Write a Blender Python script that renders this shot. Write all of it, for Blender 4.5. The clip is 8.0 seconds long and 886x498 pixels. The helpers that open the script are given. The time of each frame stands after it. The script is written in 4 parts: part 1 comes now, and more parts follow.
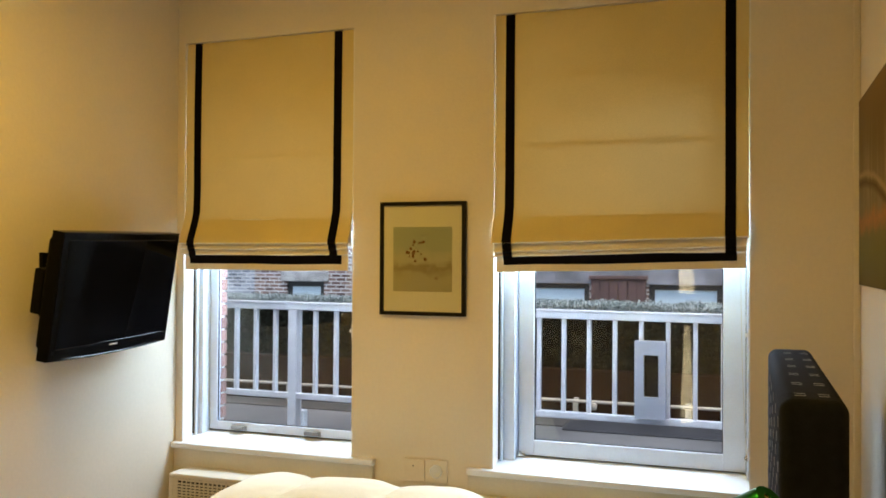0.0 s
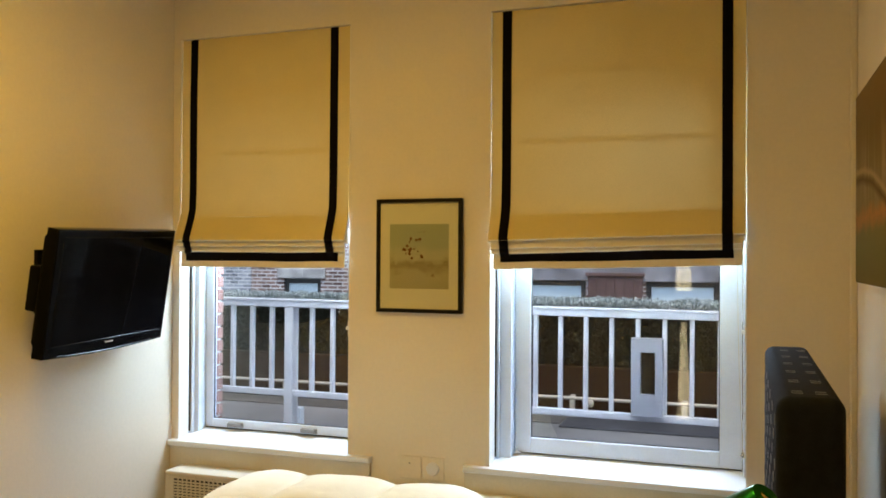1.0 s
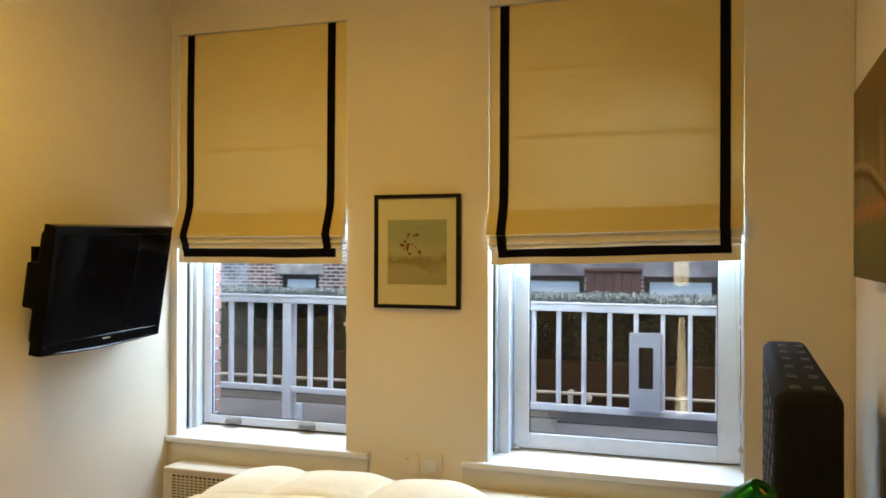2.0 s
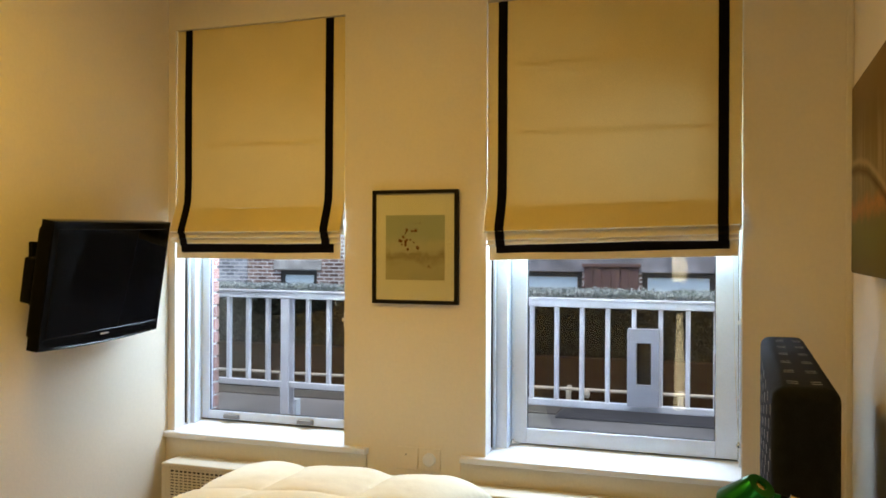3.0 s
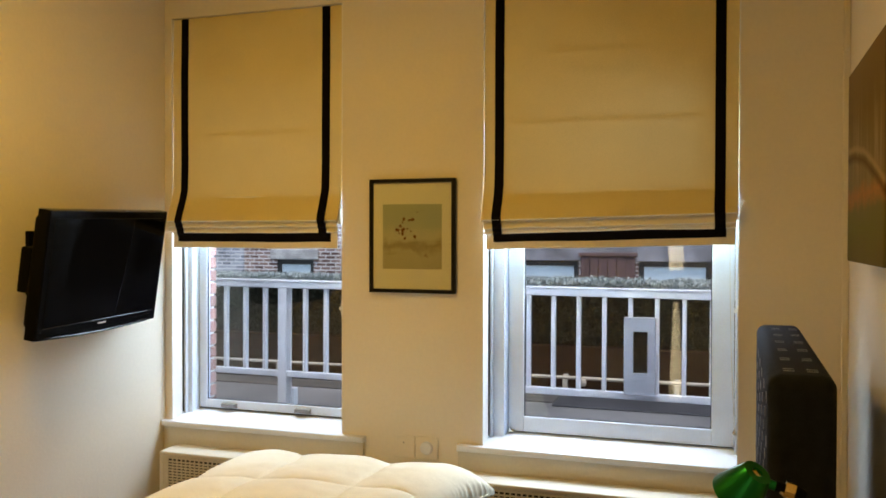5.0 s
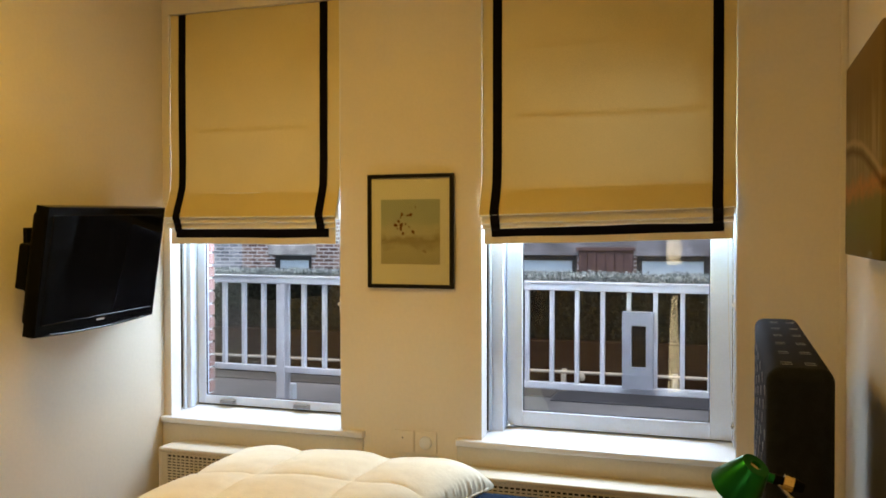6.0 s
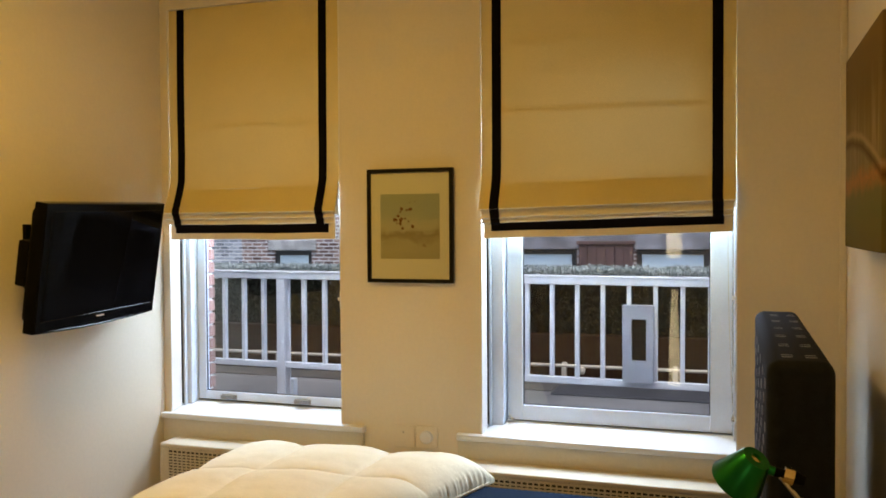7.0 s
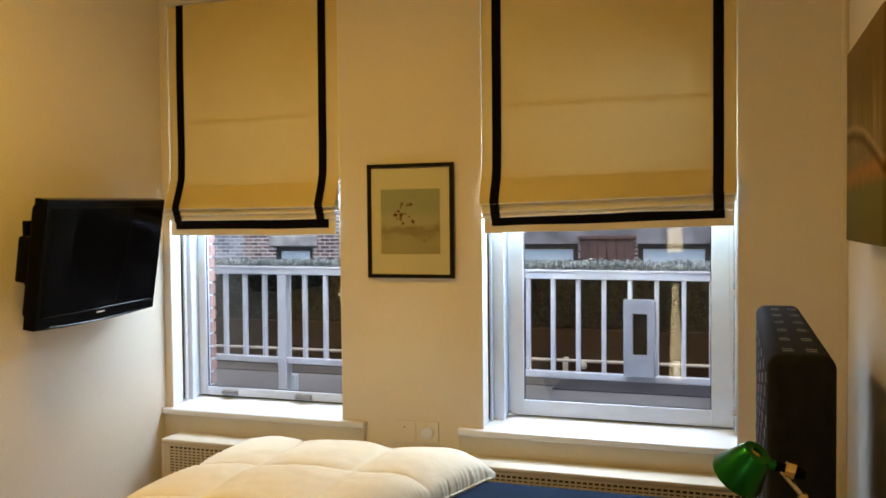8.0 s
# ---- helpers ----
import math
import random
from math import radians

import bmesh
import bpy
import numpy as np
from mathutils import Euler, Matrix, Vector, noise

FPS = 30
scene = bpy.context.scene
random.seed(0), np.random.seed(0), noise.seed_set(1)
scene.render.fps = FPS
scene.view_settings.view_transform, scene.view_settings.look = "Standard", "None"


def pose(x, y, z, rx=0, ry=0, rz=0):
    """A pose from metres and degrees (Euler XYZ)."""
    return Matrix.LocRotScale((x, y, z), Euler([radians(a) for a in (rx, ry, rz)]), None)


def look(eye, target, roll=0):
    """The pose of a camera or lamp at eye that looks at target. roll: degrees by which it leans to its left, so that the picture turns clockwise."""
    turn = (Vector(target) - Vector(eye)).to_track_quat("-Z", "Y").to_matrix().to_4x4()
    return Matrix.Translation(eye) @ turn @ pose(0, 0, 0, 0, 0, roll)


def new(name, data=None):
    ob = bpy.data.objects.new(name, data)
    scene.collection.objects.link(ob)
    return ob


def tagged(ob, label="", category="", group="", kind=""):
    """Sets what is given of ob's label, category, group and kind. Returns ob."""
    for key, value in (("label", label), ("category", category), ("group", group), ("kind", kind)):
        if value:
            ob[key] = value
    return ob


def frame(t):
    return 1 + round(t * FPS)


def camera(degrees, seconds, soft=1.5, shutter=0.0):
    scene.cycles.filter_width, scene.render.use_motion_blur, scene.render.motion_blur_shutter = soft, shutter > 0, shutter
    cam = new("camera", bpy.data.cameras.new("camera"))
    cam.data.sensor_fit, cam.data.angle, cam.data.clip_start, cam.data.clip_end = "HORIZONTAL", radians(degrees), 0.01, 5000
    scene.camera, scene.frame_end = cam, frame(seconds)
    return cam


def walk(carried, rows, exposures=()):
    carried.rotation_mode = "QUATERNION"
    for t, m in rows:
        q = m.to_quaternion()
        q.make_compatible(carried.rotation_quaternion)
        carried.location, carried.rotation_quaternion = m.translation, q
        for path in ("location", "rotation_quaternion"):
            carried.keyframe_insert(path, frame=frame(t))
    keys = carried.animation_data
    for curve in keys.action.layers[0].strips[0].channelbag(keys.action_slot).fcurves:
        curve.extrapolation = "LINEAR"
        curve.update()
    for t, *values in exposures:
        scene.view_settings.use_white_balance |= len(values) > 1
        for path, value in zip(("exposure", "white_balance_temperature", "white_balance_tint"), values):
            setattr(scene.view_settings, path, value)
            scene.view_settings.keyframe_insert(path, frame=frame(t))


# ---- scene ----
cam = camera(54.5, 8.0, soft=1.7)
EXPOSURES = [(0.0, 1.25, 6500, 10.0), (3.0, 1.18, 6500, 10.5), (5.0, 1.13, 6600, 12.0), (8.0, 1.08, 6700, 14.0)]
PATH = [
    (0, (2.73, -3.656, 1.541), (2.06, -1.772, 1.566), 0.3),
    (0.5, (2.73, -3.653, 1.542), (2.063, -1.767, 1.563), 0.2),
    (1, (2.729, -3.649, 1.542), (2.066, -1.763, 1.56), 0.3),
    (1.5, (2.729, -3.646, 1.542), (2.068, -1.759, 1.555), 0.2),
    (3, (2.729, -3.644, 1.541), (2.074, -1.755, 1.539), 0.2),
    (3.5, (2.73, -3.645, 1.54), (2.076, -1.754, 1.532), 0.2),
    (4, (2.73, -3.645, 1.54), (2.078, -1.754, 1.526), 0.2),
    (4.5, (2.729, -3.646, 1.54), (2.08, -1.755, 1.519), 0.2),
    (6, (2.727, -3.649, 1.539), (2.084, -1.756, 1.501), -0.1),
    (6.5, (2.727, -3.648, 1.539), (2.084, -1.755, 1.495), -0.3),
    (7, (2.727, -3.646, 1.539), (2.084, -1.753, 1.488), -0.4),
    (7.5, (2.728, -3.643, 1.538), (2.083, -1.751, 1.482), -0.5),
    (8, (2.729, -3.64, 1.538), (2.083, -1.748, 1.476), -0.6),
]
walk(cam, [(t, look(eye, target, roll)) for t, eye, target, roll in PATH], EXPOSURES)

# ---- world and lights ----
world = bpy.data.worlds.new("world")
scene.world = world
world.use_nodes = True
wn = world.node_tree.nodes
sky = wn.new("ShaderNodeTexSky")
sky.sky_type = "NISHITA"
sky.sun_disc = False
sky.sun_elevation = radians(69)
sky.sun_rotation = radians(153)
sky.air_density, sky.dust_density = 1.0, 1.5
wn["Background"].inputs["Strength"].default_value = 0.15
world.node_tree.links.new(sky.outputs["Color"], wn["Background"].inputs["Color"])

sun = new("sun", bpy.data.lights.new("sun", "SUN"))
sun.data.energy, sun.data.angle, sun.data.color = 1.3, radians(25), (1.0, 0.96, 0.9)
sun.matrix_world = look((1.5, -3, 9), (0, 0, 0))


WARM = (1.0, 0.605, 0.074)
LAMP = (1.00, -2.00, 0)
ceiling_bulb = new("ceiling_bulb", bpy.data.lights.new("ceiling_bulb", "AREA"))
ceiling_bulb.data.shape, ceiling_bulb.data.size = "DISK", 0.50
ceiling_bulb.data.energy, ceiling_bulb.data.color = 12.2, WARM
ceiling_bulb.location = (LAMP[0], LAMP[1], 2.885)


def sky_lamp(name, x, wide, watts, aside):
    """Sky light that falls steeply into a window, from outside and above it."""
    ob = new(name, bpy.data.lights.new(name, "AREA"))
    ob.data.shape, ob.data.size, ob.data.size_y = "RECTANGLE", wide, 0.7
    ob.data.energy, ob.data.color = watts, (0.62, 0.79, 1.0)
    ob.data.spread = radians(165)
    ob.matrix_world = look((x, 0.46, 1.89), (x - aside, -1.2, 1.09))
    return ob


sky_lamp("window_sky_left", 0.56, 0.95, 24, 0.3)
sky_lamp("window_sky_right", 2.20, 1.00, 36, 0.9)


# ---- materials ----
def mat(name, colour, rough=0.6, metal=0.0, vary=0.08, scale=6.0, fine=0.04, fine_scale=120.0, bump=0.02, bump_scale=200.0,
        coat=0.0, spec=0.5, stretch=(1, 1, 1), tint=None, per_piece=0.0):
    """A painted or natural surface: base colour with two scales of variation and a fine relief."""
    m = bpy.data.materials.new(name)
    m.use_nodes = True
    nt = m.node_tree
    n, l = nt.nodes, nt.links
    b = n["Principled BSDF"]
    b.inputs["Roughness"].default_value, b.inputs["Metallic"].default_value = rough, metal
    b.inputs["Coat Weight"].default_value = coat
    b.inputs["Specular IOR Level"].default_value = spec
    co = n.new("ShaderNodeTexCoord")
    mp = n.new("ShaderNodeMapping")
    mp.inputs["Scale"].default_value = stretch
    l.new(co.outputs["Object"], mp.inputs["Vector"])
    big, small = n.new("ShaderNodeTexNoise"), n.new("ShaderNodeTexNoise")
    big.inputs["Scale"].default_value, small.inputs["Scale"].default_value = scale, fine_scale
    big.inputs["Detail"].default_value = 5
    for t in (big, small):
        l.new(mp.outputs["Vector"], t.inputs["Vector"])
    ramp = n.new("ShaderNodeMix")
    ramp.data_type = "RGBA"
    c2 = tint or tuple(c * (1 - 2 * vary) for c in colour)
    ramp.inputs["A"].default_value, ramp.inputs["B"].default_value = (*colour, 1), (*c2, 1)
    cr = n.new("ShaderNodeMapRange")
    cr.inputs["From Min"].default_value, cr.inputs["From Max"].default_value = 0.35, 0.7
    l.new(big.outputs["Fac"], cr.inputs["Value"])
    l.new(cr.outputs["Result"], ramp.inputs["Factor"])
    hsv = n.new("ShaderNodeHueSaturation")
    mr = n.new("ShaderNodeMapRange")
    mr.inputs["From Min"].default_value, mr.inputs["From Max"].default_value = 0.25, 0.75
    mr.inputs["To Min"].default_value, mr.inputs["To Max"].default_value = 1 - fine, 1 + fine
    l.new(small.outputs["Fac"], mr.inputs["Value"])
    if per_piece:
        oi = n.new("ShaderNodeObjectInfo")
        pr = n.new("ShaderNodeMapRange")
        pr.inputs["To Min"].default_value, pr.inputs["To Max"].default_value = 1 - per_piece, 1 + per_piece
        l.new(oi.outputs["Random"], pr.inputs["Value"])
        mu = n.new("ShaderNodeMath")
        mu.operation = "MULTIPLY"
        l.new(pr.outputs["Result"], mu.inputs[0])
        l.new(mr.outputs["Result"], mu.inputs[1])
        l.new(mu.outputs["Value"], hsv.inputs["Value"])
    else:
        l.new(mr.outputs["Result"], hsv.inputs["Value"])
    l.new(ramp.outputs["Result"], hsv.inputs["Color"])
    l.new(hsv.outputs["Color"], b.inputs["Base Color"])
    if bump:
        bt, bn = n.new("ShaderNodeTexNoise"), n.new("ShaderNodeBump")
        bt.inputs["Scale"].default_value, bt.inputs["Detail"].default_value = bump_scale, 3
        bn.inputs["Strength"].default_value, bn.inputs["Distance"].default_value = min(1, bump * 10), 0.002
        l.new(mp.outputs["Vector"], bt.inputs["Vector"])
        l.new(bt.outputs["Fac"], bn.inputs["Height"])
        l.new(bn.outputs["Normal"], b.inputs["Normal"])
    return m


def glass_mat(name, tint=(0.96, 0.98, 0.98), gloss=0.10):
    """Thin window glass: clear, with a mirror share that grows towards grazing."""
    m = bpy.data.materials.new(name)
    m.use_nodes = True
    n, l = m.node_tree.nodes, m.node_tree.links
    n.remove(n["Principled BSDF"])
    tr, gl, mix, fr = (n.new("ShaderNodeBsdfTransparent"), n.new("ShaderNodeBsdfGlossy"), n.new("ShaderNodeMixShader"),
                       n.new("ShaderNodeFresnel"))
    tr.inputs["Color"].default_value = (*tint, 1)
    gl.inputs["Roughness"].default_value = 0.0
    fr.inputs["IOR"].default_value = 1.40 + gloss
    l.new(fr.outputs["Fac"], mix.inputs["Fac"])
    l.new(tr.outputs["BSDF"], mix.inputs[1])
    l.new(gl.outputs["BSDF"], mix.inputs[2])
    l.new(mix.outputs["Shader"], n["Material Output"].inputs["Surface"])
    return m


def glow_mat(name, colour, strength):
    m = bpy.data.materials.new(name)
    m.use_nodes = True
    b = m.node_tree.nodes["Principled BSDF"]
    b.inputs["Base Color"].default_value = (*colour, 1)
    b.inputs["Emission Color"].default_value = (*colour, 1)
    b.inputs["Emission Strength"].default_value = strength
    return m


def fabric_mat(name, colour, through_share=0.35):
    """Woven cloth that lets some daylight through."""
    m = mat(name, colour, rough=0.9, vary=0.03, scale=3, fine=0.06, fine_scale=350, bump=0.05, bump_scale=700, spec=0.1)
    n, l = m.node_tree.nodes, m.node_tree.links
    tl, mix = n.new("ShaderNodeBsdfTranslucent"), n.new("ShaderNodeMixShader")
    src = n["Principled BSDF"].inputs["Base Color"].links[0].from_socket
    l.new(src, tl.inputs["Color"])
    mix.inputs["Fac"].default_value = through_share
    l.new(n["Principled BSDF"].outputs["BSDF"], mix.inputs[1])
    l.new(tl.outputs["BSDF"], mix.inputs[2])
    l.new(mix.outputs["Shader"], n["Material Output"].inputs["Surface"])
    return m


M_WALL = mat("cream_wall_paint", (0.79, 0.722, 0.60), rough=0.8, spec=0.05, vary=0.025, scale=1.3, fine=0.02, fine_scale=60, bump=0.03, bump_scale=90)
M_CEIL = mat("ceiling_paint", (0.78, 0.76, 0.70), rough=0.7, vary=0.02)
M_TRIM = mat("white_gloss_paint", (0.76, 0.78, 0.80), rough=0.3, vary=0.03, scale=4, fine=0.02, bump=0.02, bump_scale=40)
# white paint with blue daylight put into its colour
M_FRAME = mat("skylit_window_paint", (0.68, 0.77, 0.90), rough=0.35, vary=0.05, scale=7, fine=0.03, bump=0.02, bump_scale=60)
M_GASKET = mat("dark_gasket", (0.02, 0.02, 0.022), rough=0.6, bump=0)
M_FLOOR = mat("oak_floor", (0.33, 0.25, 0.17), rough=0.35, vary=0.2, scale=5, stretch=(1, 8, 1), per_piece=0.15)
M_GLASS = glass_mat("window_glass")
# one cream cloth: lamp light put into the sheet's colour, daylight into the folds'
M_SHADE = fabric_mat("lamplit_shade_fabric", (0.74, 0.61, 0.29), 0.007)
M_FOLD = mat("daylit_fold_cloth", (0.83, 0.77, 0.64), rough=0.9, vary=0.04, bump=0.05, bump_scale=600, spec=0.1)
M_TAPE = mat("black_grosgrain_tape", (0.006, 0.005, 0.008), rough=0.85, vary=0.1, bump=0.05, bump_scale=500, spec=0.05)
# fold edges whitened, daylight put into the colour
M_PIPING = mat("daylit_shade_edge", (0.86, 0.85, 0.84), rough=0.8, vary=0.02)
M_CORD = mat("cord", (0.6, 0.58, 0.5), rough=0.7)
M_BRASS = mat("brass", (0.80, 0.62, 0.28), rough=0.25, metal=1.0, vary=0.05, bump=0)
M_CHROME = mat("brushed_steel", (0.6, 0.6, 0.6), rough=0.25, metal=1.0, vary=0.05, bump=0)
M_LIFT = mat("dull_grey_metal", (0.30, 0.30, 0.31), rough=0.4, metal=0.7, vary=0.05, bump=0)
M_REVEAL = mat("white_reveal_paint", (0.84, 0.82, 0.78), rough=0.5, vary=0.04, scale=5, bump=0.02, bump_scale=60)
M_BLACKFRAME = mat("black_wood_frame", (0.008, 0.006, 0.006), rough=0.45, vary=0.15, scale=20, spec=0.15)
M_MAT = mat("cream_mount_board", (0.84, 0.79, 0.74), rough=0.8, vary=0.01)
M_TVBLACK = mat("gloss_black_plastic", (0.0022, 0.0022, 0.0026), rough=0.2, vary=0.05, bump=0, spec=0.05)
M_TVGLOSS = mat("gloss_black_beading", (0.006, 0.006, 0.007), rough=0.16, vary=0.0, bump=0, spec=0.3)
M_TVMATT = mat("matt_black_plastic", (0.0030, 0.0030, 0.0034), rough=0.55, vary=0.1, spec=0.06)
M_SCREEN = mat("dark_screen", (0.003, 0.003, 0.004), rough=0.08, vary=0.0, fine=0.0, bump=0, spec=0.028)
M_LOGO = mat("pale_mark", (0.7, 0.7, 0.7), rough=0.4, bump=0)
M_HEAD = mat("charcoal_weave", (0.013, 0.015, 0.021), rough=0.85, vary=0.15, scale=30, fine=0.25, fine_scale=400, bump=0.08, bump_scale=500, spec=0.12)
M_STITCH = mat("pale_thread", (0.42, 0.39, 0.35), rough=0.6, vary=0.1)
M_STITCHDIM = mat("dull_thread", (0.30, 0.28, 0.26), rough=0.7, vary=0.1)
M_SHEET = mat("navy_sheet", (0.012, 0.026, 0.052), rough=0.9, vary=0.06, scale=4, bump=0.04, bump_scale=500, spec=0.05)
M_DUVET = mat("cream_duvet_cotton", (0.82, 0.77, 0.59), rough=0.85, vary=0.02, scale=5, fine=0.02, bump=0.05, bump_scale=45, spec=0.2)
M_WOOD = mat("dark_bed_base", (0.05, 0.04, 0.035), rough=0.6)
M_RAD = mat("cream_metal_cover", (0.64, 0.58, 0.45), rough=0.45, vary=0.03, scale=3)
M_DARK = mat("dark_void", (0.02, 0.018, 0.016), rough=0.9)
M_GREEN = mat("green_anodised_metal", (0.010, 0.17, 0.035), rough=0.28, metal=0.9, vary=0.05, bump=0)
M_RAIL = mat("white_railing_paint", (0.60, 0.59, 0.63), rough=0.5, vary=0.06, scale=10, bump=0.03)
M_BOX = mat("grey_box_metal", (0.30, 0.30, 0.34), rough=0.5, vary=0.05)
M_BRICK = mat("red_brick", (0.24, 0.115, 0.092), rough=0.9, vary=0.2, scale=25, fine=0.15, fine_scale=200, bump=0.15, bump_scale=120, per_piece=0.2)
M_MORTAR = mat("pale_mortar", (0.62, 0.60, 0.56), rough=0.95, vary=0.08, scale=30, bump=0.1)
M_TERRACE = mat("terrace_concrete", (0.16, 0.155, 0.155), rough=0.85, vary=0.28, scale=1.3, fine=0.1, fine_scale=90, bump=0.06, bump_scale=80)
M_DARKSLAB = mat("dark_grey_strip", (0.045, 0.045, 0.052), rough=0.6, vary=0.2, scale=3)
M_FOOTSTRIP = mat("grey_brown_strip", (0.075, 0.068, 0.062), rough=0.8, vary=0.3, scale=3, stretch=(0.4, 2, 1))
M_GROUND = mat("asphalt", (0.06, 0.06, 0.06), rough=0.9, vary=0.15, scale=0.5)
# hedge front: shade of the near building put into the dark green
M_LEAF = mat("shaded_hedge_leaf", (0.014, 0.017, 0.009), rough=0.8, spec=0.15, vary=0.3, scale=8, bump=0, tint=(0.010, 0.011, 0.007))
def leaf_mix(name, dark, pale, share):
    """Leaves whose colour runs from dark to skylit pale, leaf by leaf."""
    m = mat(name, pale, rough=0.5, bump=0)
    n, l = m.node_tree.nodes, m.node_tree.links
    geo, rp = n.new("ShaderNodeNewGeometry"), n.new("ShaderNodeValToRGB")
    e = rp.color_ramp.elements
    e[0].position, e[0].color = 0.0, (*dark, 1)
    e[1].position, e[1].color = 1.0, (*pale, 1)
    e.new(share).color = (*[(a * 2 + b) / 3 for a, b in zip(dark, pale)], 1)
    l.new(geo.outputs["Random Per Island"], rp.inputs["Fac"])
    l.new(rp.outputs["Color"], n["Principled BSDF"].inputs["Base Color"])
    return m


# variegated tips, paled further with sky light put into the colour
M_LEAFTOP = leaf_mix("skylit_tip_leaf", (0.03, 0.06, 0.05), (0.74, 0.80, 0.78), 0.45)
# near-black brown: shade inside the hedge put into the colour
M_TWIG = mat("shaded_hedge_core", (0.022, 0.018, 0.012), rough=1.0, vary=0.3, scale=12, fine=0.3, fine_scale=60, bump=0.2, bump_scale=40, spec=0.05)
M_SOIL = mat("planter_wood", (0.030, 0.014, 0.008), rough=0.9, vary=0.25, scale=4, stretch=(1, 1, 6), spec=0.05)
M_PIPE = mat("pale_pipe", (0.45, 0.40, 0.33), rough=0.6, vary=0.1)
M_STONE = mat("lintel_stone", (0.52, 0.50, 0.48), rough=0.9, vary=0.22, scale=4, bump=0.1, bump_scale=30)
M_BAND = mat("grey_band_stone", (0.30, 0.29, 0.31), rough=0.9, vary=0.32, scale=2.5, bump=0.1, bump_scale=20)
M_FARFRAME = mat("dark_window_frame", (0.03, 0.028, 0.026), rough=0.5)
M_FROST = mat("frosted_pane", (0.70, 0.80, 0.84), rough=0.25, vary=0.06, scale=0.8, bump=0)
M_REDWOOD = mat("dark_red_panel", (0.135, 0.072, 0.066), rough=0.7, vary=0.3, scale=4, stretch=(4, 1, 1))


def brick_mat(name, a, b, mortar):
    """Distant brickwork with running courses."""
    m = mat(name, a, rough=0.9, vary=0.1)
    n, l = m.node_tree.nodes, m.node_tree.links
    bt, co, mp = n.new("ShaderNodeTexBrick"), n.new("ShaderNodeTexCoord"), n.new("ShaderNodeMapping")
    mp.inputs["Rotation"].default_value = (radians(90), 0, 0)
    l.new(co.outputs["Object"], mp.inputs["Vector"])
    l.new(mp.outputs["Vector"], bt.inputs["Vector"])
    bt.inputs["Color1"].default_value, bt.inputs["Color2"].default_value, bt.inputs["Mortar"].default_value = (*a, 1), (*b, 1), (*mortar, 1)
    bt.inputs["Scale"].default_value, bt.inputs["Brick Width"].default_value, bt.inputs["Row Height"].default_value = 1.0, 0.24, 0.081
    bt.inputs["Mortar Size"].default_value, bt.inputs["Bias"].default_value = 0.014, 0.0
    nz, mx = n.new("ShaderNodeTexNoise"), n.new("ShaderNodeMix")
    nz.inputs["Scale"].default_value = 1.7
    nz.inputs["Detail"].default_value = 6
    mx.data_type, mx.blend_type = "RGBA", "MULTIPLY"
    mx.inputs["Factor"].default_value = 0.7
    l.new(co.outputs["Object"], nz.inputs["Vector"])
    l.new(bt.outputs["Color"], mx.inputs["A"])
    l.new(nz.outputs["Color"], mx.inputs["B"])
    nz2 = n.new("ShaderNodeMapRange")
    nz2.inputs["From Min"].default_value, nz2.inputs["From Max"].default_value = 0.3, 0.7
    nz2.inputs["To Min"].default_value, nz2.inputs["To Max"].default_value = 0.55, 1.15
    l.new(nz.outputs["Fac"], nz2.inputs["Value"])
    l.new(nz2.outputs["Result"], mx.inputs["B"])
    l.new(mx.outputs["Result"], n["Principled BSDF"].inputs["Base Color"])
    return m


M_FARBRICK = brick_mat("far_brown_brick", (0.12, 0.068, 0.056), (0.32, 0.21, 0.18), (0.64, 0.60, 0.58))
M_FARGREY = brick_mat("far_grey_brick", (0.16, 0.175, 0.21), (0.42, 0.44, 0.48), (0.62, 0.63, 0.66))


# ---- mesh helpers ----
def box(bm, x0, x1, y0, y1, z0, z1):
    vs = [bm.verts.new((x, y, z)) for x in (x0, x1) for y in (y0, y1) for z in (z0, z1)]
    for f in ((0, 1, 3, 2), (4, 6, 7, 5), (0, 4, 5, 1), (2, 3, 7, 6), (0, 2, 6, 4), (1, 5, 7, 3)):
        bm.faces.new([vs[i] for i in f])
    return vs


def boxes(*rows, bevel=0.0, segments=2):
    bm = bmesh.new()
    for r in rows:
        box(bm, *r)
    bmesh.ops.recalc_face_normals(bm, faces=bm.faces[:])
    if bevel:
        bmesh.ops.bevel(bm, geom=bm.edges[:], offset=bevel, segments=segments, affect="EDGES", profile=0.5)
    return bm


def tube(bm, a, b, r0, r1=None, sides=16, caps=True):
    a, b = Vector(a), Vector(b)
    r1 = r0 if r1 is None else r1
    q = (b - a).to_track_quat("Z", "Y")
    rings = []
    for c, r in ((a, r0), (b, r1)):
        rings.append([bm.verts.new(c + q @ Vector((r * math.cos(2 * math.pi * i / sides), r * math.sin(2 * math.pi * i / sides), 0)))
                      for i in range(sides)])
    for i in range(sides):
        j = (i + 1) % sides
        bm.faces.new((rings[0][i], rings[0][j], rings[1][j], rings[1][i]))
    if caps:
        bm.faces.new(rings[0][::-1])
        bm.faces.new(rings[1])
    return bm


